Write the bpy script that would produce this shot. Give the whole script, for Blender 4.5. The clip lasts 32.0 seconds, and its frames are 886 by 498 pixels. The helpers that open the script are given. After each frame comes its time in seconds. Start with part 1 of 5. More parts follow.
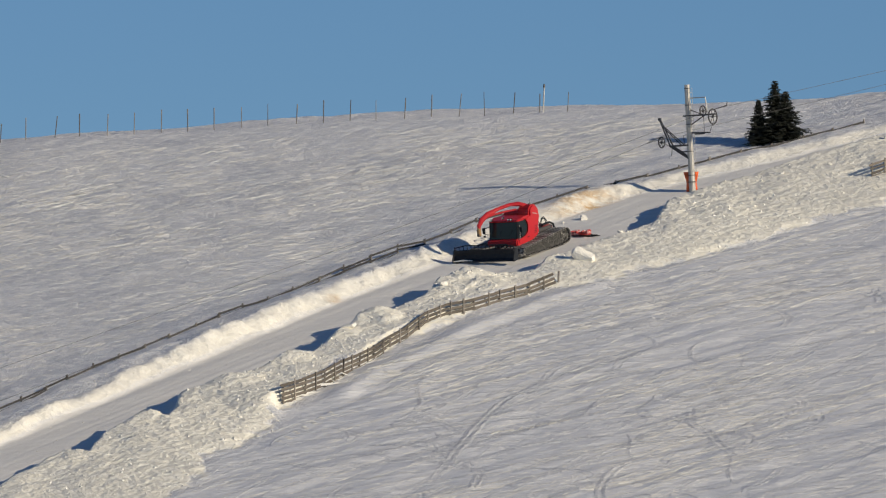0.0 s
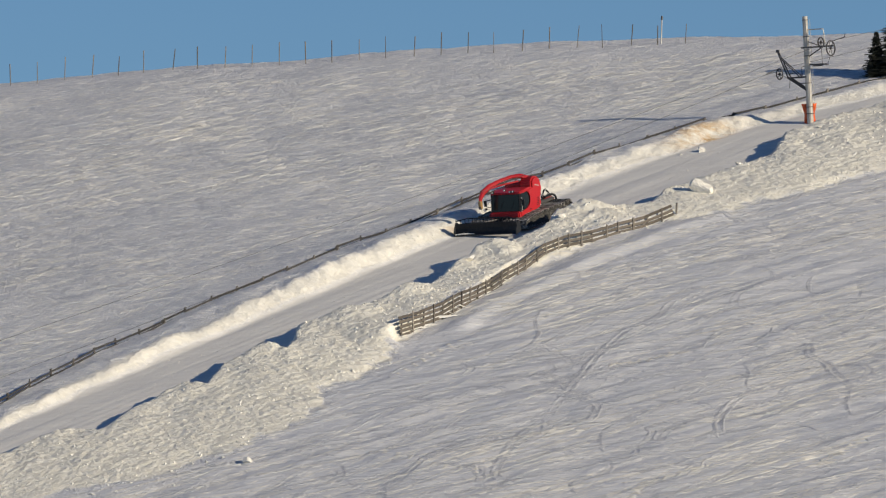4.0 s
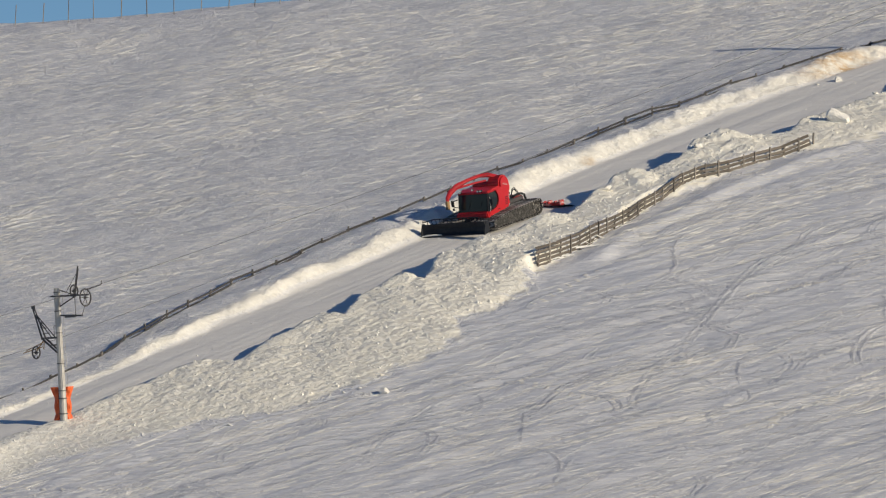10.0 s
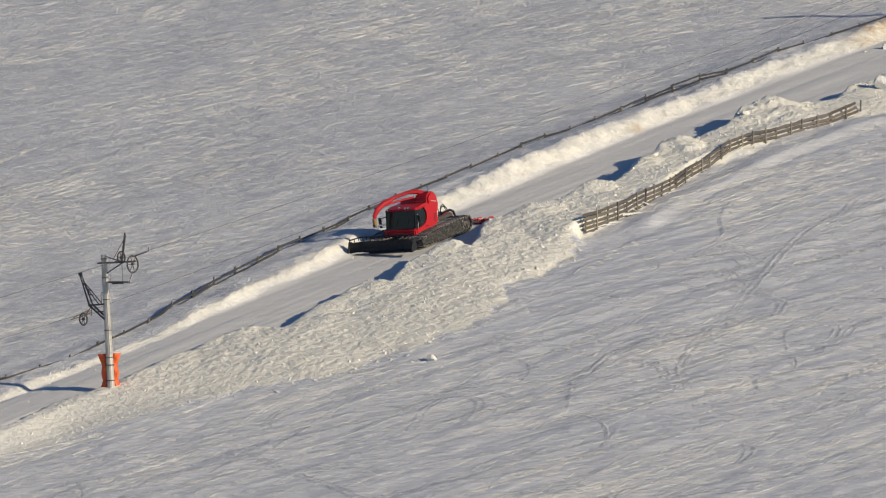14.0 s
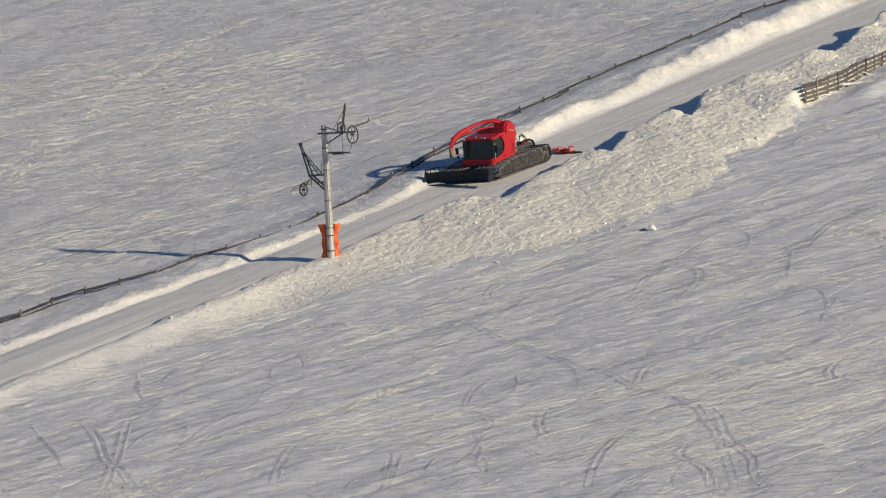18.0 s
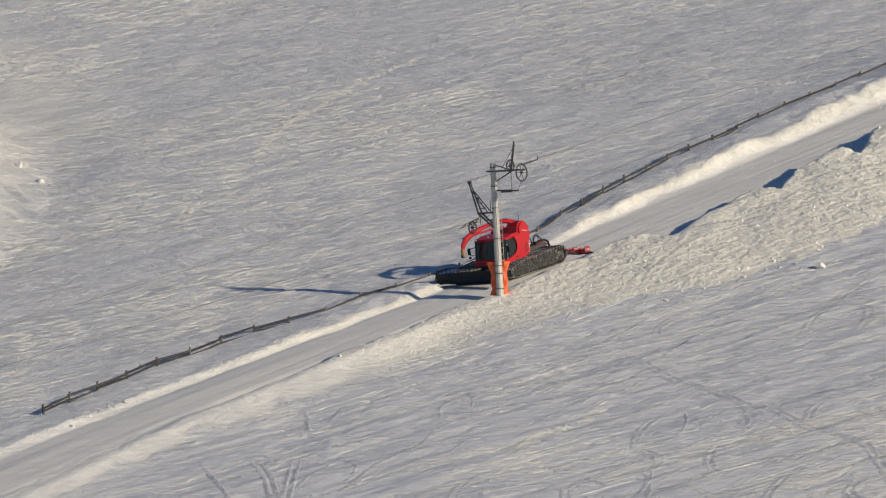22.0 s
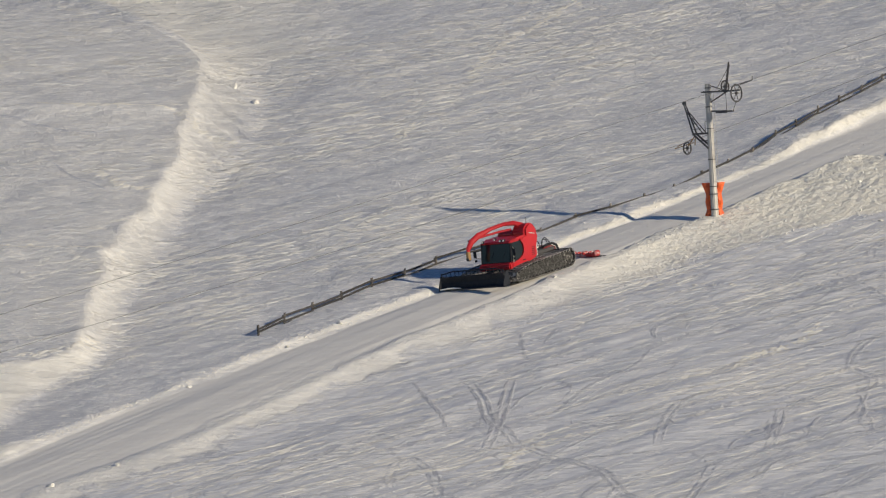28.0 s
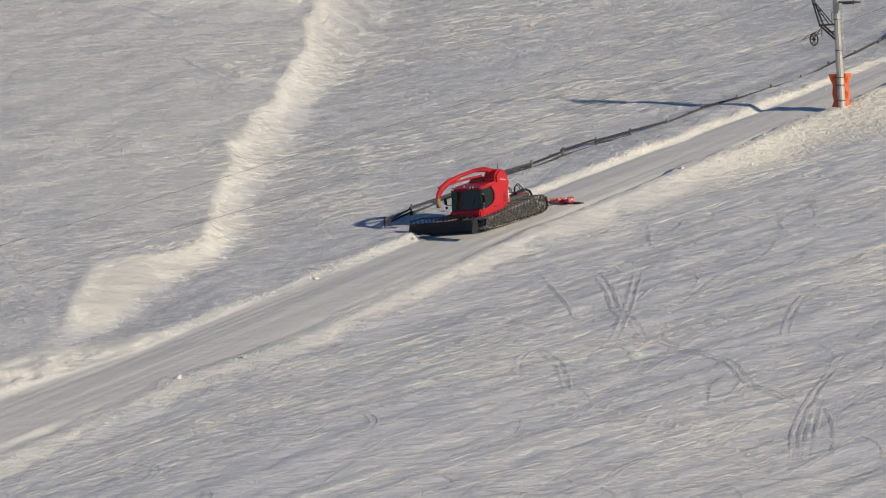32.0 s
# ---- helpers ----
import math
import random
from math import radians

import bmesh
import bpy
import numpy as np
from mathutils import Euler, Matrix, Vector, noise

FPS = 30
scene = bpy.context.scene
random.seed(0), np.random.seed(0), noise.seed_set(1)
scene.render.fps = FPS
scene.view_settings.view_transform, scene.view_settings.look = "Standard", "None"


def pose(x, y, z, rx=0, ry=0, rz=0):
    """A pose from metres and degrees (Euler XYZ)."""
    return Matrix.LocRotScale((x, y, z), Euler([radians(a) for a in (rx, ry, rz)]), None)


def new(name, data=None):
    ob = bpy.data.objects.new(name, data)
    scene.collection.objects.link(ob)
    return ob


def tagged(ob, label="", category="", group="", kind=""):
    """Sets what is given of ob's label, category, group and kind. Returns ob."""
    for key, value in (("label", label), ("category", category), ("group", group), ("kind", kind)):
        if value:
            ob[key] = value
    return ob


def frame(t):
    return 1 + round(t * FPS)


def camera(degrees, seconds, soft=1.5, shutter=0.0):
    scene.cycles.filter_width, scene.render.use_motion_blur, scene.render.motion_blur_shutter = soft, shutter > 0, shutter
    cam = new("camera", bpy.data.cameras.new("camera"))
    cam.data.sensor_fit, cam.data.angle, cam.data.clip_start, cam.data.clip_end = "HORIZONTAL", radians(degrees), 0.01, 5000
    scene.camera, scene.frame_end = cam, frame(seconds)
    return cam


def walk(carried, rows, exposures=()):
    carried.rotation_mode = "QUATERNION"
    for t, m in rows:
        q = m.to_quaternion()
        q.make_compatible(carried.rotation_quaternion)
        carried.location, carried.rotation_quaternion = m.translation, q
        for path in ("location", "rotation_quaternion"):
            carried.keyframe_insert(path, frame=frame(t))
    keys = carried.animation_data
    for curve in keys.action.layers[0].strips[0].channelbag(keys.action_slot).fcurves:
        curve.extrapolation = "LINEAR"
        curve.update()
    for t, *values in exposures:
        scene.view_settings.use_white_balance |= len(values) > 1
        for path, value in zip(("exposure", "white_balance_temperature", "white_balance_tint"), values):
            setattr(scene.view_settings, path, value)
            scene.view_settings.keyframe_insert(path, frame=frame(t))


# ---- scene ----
cam = camera(4.988, 32.0, soft=1.2)


def aim(yaw, pitch, roll):
    """The camera's turn on its stand, in degrees."""
    return pose(0, 0, 0, 90 + pitch, 0, -yaw) @ pose(0, 0, 0, 0, 0, roll)


walk(cam, [
    (0.0, aim(0.0000, 4.0000, 0.0383)), (0.5, aim(-0.0521, 3.9806, 0.0381)), (1.0, aim(-0.0257, 3.9590, 0.0350)),
    (1.5, aim(-0.0828, 3.9156, 0.0264)), (2.0, aim(-0.1555, 3.8339, 0.0190)), (2.5, aim(-0.2328, 3.7435, 0.0127)),
    (3.0, aim(-0.5030, 3.6111, 0.0100)), (3.5, aim(-0.6434, 3.5949, 0.0074)), (5.5, aim(-0.6950, 3.7401, 0.0082)),
    (6.0, aim(-0.7863, 3.4869, 0.0064)), (6.5, aim(-0.9323, 3.4417, 0.0040)), (7.0, aim(-1.0589, 3.5254, -0.0021)),
    (7.5, aim(-1.0370, 3.4807, -0.0114)), (8.0, aim(-1.0834, 3.4030, -0.0234)), (8.5, aim(-1.1630, 3.2828, -0.0306)),
    (9.0, aim(-1.3575, 3.2614, -0.0417)), (9.5, aim(-1.3946, 3.2584, -0.0531)), (10.0, aim(-1.4383, 3.2260, -0.0573)),
    (10.5, aim(-1.5694, 3.3158, -0.0557)), (11.0, aim(-1.5993, 3.4436, -0.0545)), (11.5, aim(-1.3892, 3.3411, -0.0515)),
    (12.0, aim(-1.4517, 3.3306, -0.0417)), (12.5, aim(-1.5191, 3.3513, -0.0302)), (13.0, aim(-1.5370, 3.3091, -0.0150)),
    (13.5, aim(-1.5855, 3.1802, -0.0019)), (14.0, aim(-1.7046, 3.0403, 0.0065)), (14.5, aim(-1.8462, 2.9993, 0.0074)),
    (16.5, aim(-2.5483, 2.7981, 0.0072)), (17.0, aim(-2.7004, 2.6475, 0.0019)), (17.5, aim(-2.8774, 2.4444, 0.0015)),
    (18.0, aim(-2.9451, 2.3091, 0.0079)), (18.5, aim(-2.9959, 2.3560, 0.0180)), (19.0, aim(-2.6560, 2.5130, 0.0264)),
    (19.5, aim(-2.8010, 2.6428, 0.0352)), (20.0, aim(-3.1744, 2.7027, 0.0450)), (20.5, aim(-3.3048, 2.6573, 0.0467)),
    (21.0, aim(-3.4139, 2.6059, 0.0408)), (21.5, aim(-3.5696, 2.5531, 0.0314)), (22.0, aim(-3.8982, 2.5222, 0.0190)),
    (22.5, aim(-4.0884, 2.2855, 0.0132)), (23.0, aim(-4.2115, 2.1194, 0.0010)), (23.5, aim(-4.2494, 2.0134, -0.0085)),
    (24.0, aim(-4.2070, 1.9639, -0.0112)), (24.5, aim(-4.1916, 1.9868, -0.0034)), (25.0, aim(-4.3242, 2.2942, 0.0064)),
    (25.5, aim(-4.9111, 2.6951, 0.0126)), (26.0, aim(-5.3692, 2.4499, 0.0179)), (26.5, aim(-4.9568, 2.1976, 0.0225)),
    (28.5, aim(-5.1898, 2.0739, 0.0203)), (29.0, aim(-5.2485, 2.1636, 0.0133)), (29.5, aim(-5.2551, 2.0530, 0.0032)),
    (30.0, aim(-5.1331, 1.9146, -0.0106)), (30.5, aim(-5.4717, 1.8264, -0.0195)), (31.0, aim(-5.6592, 1.6799, -0.0250)),
    (31.5, aim(-5.7640, 1.5329, -0.0310)), (32.0, aim(-5.8234, 1.4653, -0.0368))])

# ---- world, sun ----
SUN_UP, SUN_SIDE = radians(19.3), Vector((0.845, -0.535))
world = bpy.data.worlds.new("world")
scene.world = world
world.use_nodes = True
sky = world.node_tree.nodes.new("ShaderNodeTexSky")
sky.sky_type, sky.sun_disc = "NISHITA", False
sky.sun_elevation, sky.sun_rotation = SUN_UP, math.atan2(SUN_SIDE.x, SUN_SIDE.y)
sky.altitude, sky.air_density, sky.dust_density, sky.ozone_density = 2000, 1.0, 0.0, 6.0
world.node_tree.links.new(sky.outputs[0], world.node_tree.nodes["Background"].inputs[0])
world.node_tree.nodes["Background"].inputs[1].default_value = 0.069
lamp = bpy.data.lights.new("sun", "SUN")
lamp.energy, lamp.angle, lamp.color = 3.9, radians(1.0), (1.0, 0.875, 0.67)
sun = new("sun", lamp)
sun.rotation_euler = Vector((SUN_SIDE.x * math.cos(SUN_UP), SUN_SIDE.y * math.cos(SUN_UP), math.sin(SUN_UP))).to_track_quat("Z", "Y").to_euler()
scene.view_settings.exposure = 0.0


# ---- materials ----
def material(name, colour, rough=0.6, metal=0.0, spots=0.0, spot_scale=6.0, spot_colour=None, bump=0.0, bump_scale=30.0,
             jitter=0.0, stretch=(1, 1, 1), spot_edge=(0.45, 0.7)):
    m = bpy.data.materials.new(name)
    m.use_nodes = True
    nt = m.node_tree
    n, l = nt.nodes, nt.links
    b = n["Principled BSDF"]
    b.inputs["Roughness"].default_value, b.inputs["Metallic"].default_value = rough, metal
    co = n.new("ShaderNodeTexCoord")
    mp = n.new("ShaderNodeMapping")
    mp.inputs["Scale"].default_value = stretch
    l.new(co.outputs["Object"], mp.inputs[0])
    no = n.new("ShaderNodeTexNoise")
    no.inputs["Scale"].default_value, no.inputs["Detail"].default_value = spot_scale, 6
    l.new(mp.outputs[0], no.inputs["Vector"])
    ramp = n.new("ShaderNodeMapRange")
    ramp.inputs["From Min"].default_value, ramp.inputs["From Max"].default_value = spot_edge
    l.new(no.outputs["Fac"], ramp.inputs["Value"])
    sc = n.new("ShaderNodeMath")
    sc.operation = "MULTIPLY"
    sc.inputs[1].default_value = spots
    l.new(ramp.outputs[0], sc.inputs[0])
    mix = n.new("ShaderNodeMix")
    mix.data_type = "RGBA"
    mix.inputs["A"].default_value = (*colour, 1)
    mix.inputs["B"].default_value = (*(spot_colour or [c * 0.5 for c in colour]), 1)
    l.new(sc.outputs[0], mix.inputs["Factor"])
    out = mix.outputs["Result"]
    if jitter:
        inf = n.new("ShaderNodeObjectInfo")
        hsv = n.new("ShaderNodeHueSaturation")
        mr = n.new("ShaderNodeMapRange")
        mr.inputs["To Min"].default_value, mr.inputs["To Max"].default_value = 1 - jitter, 1 + jitter
        l.new(inf.outputs["Random"], mr.inputs["Value"])
        l.new(mr.outputs[0], hsv.inputs["Value"])
        l.new(out, hsv.inputs["Color"])
        out = hsv.outputs[0]
    l.new(out, b.inputs["Base Color"])
    if bump:
        nb = n.new("ShaderNodeTexNoise")
        nb.inputs["Scale"].default_value, nb.inputs["Detail"].default_value = bump_scale, 5
        l.new(mp.outputs[0], nb.inputs["Vector"])
        bp = n.new("ShaderNodeBump")
        bp.inputs["Strength"].default_value, bp.inputs["Distance"].default_value = 1.0, bump
        l.new(nb.outputs["Fac"], bp.inputs["Height"])
        l.new(bp.outputs[0], b.inputs["Normal"])
    return m


def snow_material():
    """Wind-packed snow: fine grain, crusted streaks drawn out by the wind, faint grey dust."""
    m = bpy.data.materials.new("snow")
    m.use_nodes = True
    n, l = m.node_tree.nodes, m.node_tree.links
    b = n["Principled BSDF"]
    b.inputs["Roughness"].default_value = 0.62
    b.inputs["Specular IOR Level"].default_value = 0.25
    co = n.new("ShaderNodeTexCoord")

    def noise_at(scale, turn, stretch, detail=5, rough=0.55):
        mp = n.new("ShaderNodeMapping")
        mp.inputs["Rotation"].default_value = (0, 0, radians(turn))
        mp.inputs["Scale"].default_value = (1 / stretch, 1, 1)
        l.new(co.outputs["Object"], mp.inputs[0])
        t = n.new("ShaderNodeTexNoise")
        t.inputs["Scale"].default_value, t.inputs["Detail"].default_value, t.inputs["Roughness"].default_value = scale, detail, rough
        l.new(mp.outputs[0], t.inputs["Vector"])
        return t.outputs["Fac"]

    def lumps(scale):
        """Rounded clods lying close together."""
        t = n.new("ShaderNodeTexVoronoi")
        t.feature = "SMOOTH_F1"
        t.inputs["Scale"].default_value, t.inputs["Smoothness"].default_value = scale, 0.35
        l.new(co.outputs["Object"], t.inputs["Vector"])
        return calc("SUBTRACT", 1.0, t.outputs["Distance"])

    def ranged(v, a, z, lo, hi):
        r = n.new("ShaderNodeMapRange")
        for k, x in zip(("From Min", "From Max", "To Min", "To Max"), (a, z, lo, hi)):
            r.inputs[k].default_value = x
        l.new(v, r.inputs["Value"])
        return r.outputs[0]

    def known(name):
        a = n.new("ShaderNodeAttribute")
        a.attribute_name = name
        return a.outputs["Fac"]

    def calc(op, p, q):
        c = n.new("ShaderNodeMath")
        c.operation = op
        for k, v in enumerate((p, q)):
            if isinstance(v, float):
                c.inputs[k].default_value = v
            else:
                l.new(v, c.inputs[k])
        return c.outputs[0]

    def blend(p, q, fac):
        c = n.new("ShaderNodeMix")
        c.data_type = "RGBA"
        for k, v in (("A", p), ("B", q)):
            if isinstance(v, tuple):
                c.inputs[k].default_value = v
            else:
                l.new(v, c.inputs[k])
        l.new(fac, c.inputs["Factor"])
        return c.outputs["Result"]

    packed, loose, soil, swept, groove_tone = known("packed"), known("loose"), known("soil"), known("swept"), known("groove_tone")
    sunlit_fresh = known("sunlit_fresh")
    dust = ranged(noise_at(0.10, -24, 2.2), 0.36, 0.68, 0.0, 1.0)
    crust = ranged(noise_at(1.0, -32, 2.0, 8, 0.72), 0.46, 0.61, 0.0, 1.0)
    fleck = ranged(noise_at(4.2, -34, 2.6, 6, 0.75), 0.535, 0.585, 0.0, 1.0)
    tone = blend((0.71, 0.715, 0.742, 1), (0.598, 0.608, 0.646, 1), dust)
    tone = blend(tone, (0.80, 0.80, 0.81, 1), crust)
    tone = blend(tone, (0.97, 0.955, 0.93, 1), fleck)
    tone = blend(tone, blend((0.77, 0.75, 0.715, 1), (0.82, 0.80, 0.76, 1), ranged(noise_at(1.5, -54, 9.0, 4), 0.4, 0.65, 0.0, 1.0)), packed)
    tone = blend(tone, blend((0.88, 0.84, 0.73, 1), (0.965, 0.93, 0.83, 1), ranged(noise_at(2.2, 30, 1.6, 5, 0.65), 0.46, 0.62, 0.0, 1.0)), loose)
    # warm pale tone: sunlight put into the colour; also thrown-up fresh snow
    tone = blend(tone, blend((0.845, 0.82, 0.755, 1), (0.94, 0.915, 0.85, 1), ranged(noise_at(1.4, -75, 5.0, 6, 0.65), 0.44, 0.62, 0.0, 1.0)), sunlit_fresh)
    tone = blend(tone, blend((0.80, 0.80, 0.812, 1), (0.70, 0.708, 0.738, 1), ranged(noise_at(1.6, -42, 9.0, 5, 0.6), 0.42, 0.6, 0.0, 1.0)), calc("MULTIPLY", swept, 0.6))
    tone = blend(tone, (0.55, 0.36, 0.17, 1), calc("MULTIPLY", soil, ranged(noise_at(1.1, -54, 2.5, 6, 0.7), 0.36, 0.6, 0.0, 0.8)))
    # groove middles of the tracks are coloured a darker, bluish grey
    tone = blend(tone, (0.56, 0.57, 0.61, 1), calc("MULTIPLY", groove_tone, 0.9))
    l.new(tone, b.inputs["Base Color"])
    wind = calc("ADD", ranged(noise_at(0.4, -18, 1.6, 3), 0.3, 0.7, 0.0, 0.07), ranged(noise_at(1.4, -32, 2.4, 8, 0.72), 0.36, 0.66, 0.0, 0.09))
    wind = calc("ADD", wind, calc("MULTIPLY", noise_at(6.0, -30, 1.8, 6, 0.65), 0.06))
    brushed = calc("ADD", ranged(noise_at(1.9, -44, 10.0, 5, 0.6), 0.5, 0.68, 0.0, 0.036), ranged(noise_at(4.0, -36, 7.0, 5, 0.6), 0.48, 0.68, 0.0, 0.018))
    wind = calc("MULTIPLY", wind, calc("SUBTRACT", 1.0, calc("ADD", calc("MULTIPLY", swept, 0.66), calc("MULTIPLY", sunlit_fresh, 0.5))))
    wind = calc("ADD", wind, calc("MULTIPLY", brushed, swept))
    clods = calc("ADD", calc("MULTIPLY", noise_at(1.8, 30, 1.6, 6, 0.7), 0.08), calc("MULTIPLY", noise_at(6.0, 24, 1.4, 4), 0.05))
    clods = calc("ADD", clods, calc("ADD", calc("MULTIPLY", lumps(2.6), 0.05), calc("MULTIPLY", lumps(6.0), 0.02)))
    lines = calc("ADD", calc("MULTIPLY", noise_at(2.6, -54, 12.0, 5, 0.65), 0.045), calc("MULTIPLY", noise_at(3.2, 0, 1.3, 5, 0.65), 0.03))
    height = calc("MULTIPLY", wind, calc("MULTIPLY", calc("SUBTRACT", 1.0, packed), calc("SUBTRACT", 1.0, calc("MULTIPLY", loose, 0.7))))
    height = calc("ADD", height, calc("ADD", calc("MULTIPLY", clods, loose), calc("MULTIPLY", lines, packed)))
    bp = n.new("ShaderNodeBump")
    bp.inputs["Distance"].default_value = 1.0
    l.new(height, bp.inputs["Height"])
    l.new(bp.outputs[0], b.inputs["Normal"])
    return m


SNOW = snow_material()
LUMP = material("loose_snow", (0.88, 0.85, 0.78), 0.6, spots=0.5, spot_scale=3, spot_colour=(0.80, 0.77, 0.70), bump=0.06, bump_scale=9)
OLD_WOOD = material("dark_old_wood", (0.032, 0.030, 0.030), 0.85, spots=0.7, spot_scale=5, spot_colour=(0.085, 0.078, 0.074), bump=0.01, bump_scale=25, jitter=0.35, stretch=(1, 1, 4))
WOOD = material("weathered_wood", (0.125, 0.108, 0.09), 0.85, spots=0.8, spot_scale=5, spot_colour=(0.10, 0.085, 0.072), bump=0.01, bump_scale=25,
                jitter=0.3, stretch=(1, 1, 4))
POST = material("grey_post", (0.15, 0.135, 0.12), 0.85, spots=0.7, spot_scale=4, spot_colour=(0.34, 0.30, 0.25), bump=0.01, jitter=0.45)
STEEL = material("galvanised_steel", (0.52, 0.50, 0.46), 0.55, 0.25, spots=0.6, spot_scale=2.5, spot_colour=(0.36, 0.33, 0.29), bump=0.004)
DARK = material("dark_steel", (0.085, 0.083, 0.085), 0.55, 0.3, spots=0.5, spot_scale=5, spot_colour=(0.12, 0.10, 0.09), bump=0.005)
PAD = material("orange_pad", (0.80, 0.135, 0.028), 0.55, spots=0.6, spot_scale=3, spot_colour=(0.52, 0.07, 0.02), bump=0.03, bump_scale=6)
MAROON = material("dull_red_paint", (0.20, 0.012, 0.014), 0.5, spots=0.6, spot_scale=5, spot_colour=(0.33, 0.25, 0.24), bump=0.01, spot_edge=(0.52, 0.72))
DUSTY = material("red_paint_under_snow", (0.46, 0.03, 0.03), 0.55, spots=0.75, spot_scale=5, spot_colour=(0.68, 0.60, 0.57), bump=0.02, bump_scale=12, spot_edge=(0.45, 0.62))
RED = material("red_paint", (0.51, 0.020, 0.027), 0.32, spots=0.45, spot_scale=4, spot_colour=(0.42, 0.03, 0.03), bump=0.002, bump_scale=60)
BLACK = material("black_plastic", (0.021, 0.024, 0.030), 0.6, spots=0.6, spot_scale=5, spot_colour=(0.04, 0.04, 0.042), bump=0.003)
BLACK.node_tree.nodes["Principled BSDF"].inputs["Specular IOR Level"].default_value = 0.2
CAKED = material("snow_caked_rubber", (0.022, 0.021, 0.020), 0.85, spots=0.8, spot_scale=12, spot_colour=(0.15, 0.145, 0.135), bump=0.03, bump_scale=9, spot_edge=(0.44, 0.70))
RUBBER = material("rubber_belt", (0.04, 0.038, 0.036), 0.8, spots=0.7, spot_scale=8, spot_colour=(0.30, 0.30, 0.30), bump=0.01, jitter=0.4, spot_edge=(0.52, 0.72))
ALLOY = material("worn_grouser", (0.06, 0.057, 0.054), 0.75, 0.1, spots=0.9, spot_scale=5, spot_colour=(0.42, 0.40, 0.37), bump=0.02, jitter=0.6, spot_edge=(0.46, 0.62))
WHEEL = material("dirty_wheel", (0.03, 0.029, 0.028), 0.8, spots=0.8, spot_scale=6, spot_colour=(0.22, 0.21, 0.20), bump=0.01)
YELLOW = material("yellow_paint", (0.36, 0.22, 0.10), 0.45, spots=0.5, spot_scale=9, spot_colour=(0.3, 0.2, 0.05))
WHITE = material("white_paint", (0.78, 0.78, 0.76), 0.4, spots=0.3, spot_scale=4)
LENS = material("lamp_lens", (0.85, 0.83, 0.78), 0.15)
NEEDLE = material("spruce_needles", (0.032, 0.038, 0.029), 0.8, spots=0.8, spot_scale=3, spot_colour=(0.050, 0.050, 0.036))
BARK = material("bark", (0.10, 0.07, 0.05), 0.9, spots=0.6, bump=0.02)
GLASS = bpy.data.materials.new("tinted_glass")
GLASS.use_nodes = True
GLASS.node_tree.nodes["Principled BSDF"].inputs["Base Color"].default_value = (0.020, 0.027, 0.031, 1)
GLASS.node_tree.nodes["Principled BSDF"].inputs["Specular IOR Level"].default_value = 0.35
GLASS.node_tree.nodes["Principled BSDF"].inputs["Roughness"].default_value = 0.06


# ---- mesh helpers ----
def part(name, bm, mat, parent=None, label="", smooth=False):
    me = bpy.data.meshes.new(name)
    bmesh.ops.recalc_face_normals(bm, faces=bm.faces)
    bm.to_mesh(me)
    bm.free()
    me.materials.append(mat)
    if smooth:
        me.polygons.foreach_set("use_smooth", [True] * len(me.polygons))
    ob = new(name, me)
    ob.parent = parent
    if label:
        tagged(ob, label)
    return ob


def share(name, me, parent, m):
    ob = new(name, me)
    ob.parent = parent
    ob.matrix_basis = m
    return ob


def box(bm, size, m=Matrix(), bevel=0.0):
    r = bmesh.ops.create_cube(bm, size=1.0, matrix=m @ Matrix.Diagonal((*size, 1)))
    if bevel:
        es = list({e for v in r["verts"] for e in v.link_edges})
        bmesh.ops.bevel(bm, geom=es, offset=bevel, segments=1, affect="EDGES")
    return bm


def at(x, y, z, rx=0, ry=0, rz=0):
    return pose(x, y, z, rx, ry, rz)


def rod(bm, a, b, r0, r1=None, seg=8):
    a, b = Vector(a), Vector(b)
    m = Matrix.Translation((a + b) / 2) @ (b - a).to_track_quat("Z", "Y").to_matrix().to_4x4()
    bmesh.ops.create_cone(bm, cap_ends=True, segments=seg, radius1=r0, radius2=r0 if r1 is None else r1, depth=(b - a).length, matrix=m)
    return bm


def tube(bm, pts, r, seg=6):
    """A bent tube or bar through pts; r is one radius, or one for each point, or (half width, half height) pairs."""
    pts = [Vector(p) for p in pts]
    rings = []
    for i, p in enumerate(pts):
        d = (pts[min(i + 1, len(pts) - 1)] - pts[max(i - 1, 0)]).normalized()
        side = d.cross(Vector((0, 0, 1)))
        side = side.normalized() if side.length > 0.01 else Vector((1, 0, 0))
        up = side.cross(d)
        q = r[i] if isinstance(r, (list, tuple)) else r
        a, b = q if isinstance(q, (list, tuple)) else (q, q)
        turn = math.pi / seg
        rings.append([bm.verts.new(p + side * a * math.cos(2 * math.pi * k / seg + turn) + up * b * math.sin(2 * math.pi * k / seg + turn)) for k in range(seg)])
    for i in range(len(rings) - 1):
        for k in range(seg):
            bm.faces.new((rings[i][k], rings[i][(k + 1) % seg], rings[i + 1][(k + 1) % seg], rings[i + 1][k]))
    bm.faces.new(rings[0])
    bm.faces.new(rings[-1])
    return bm


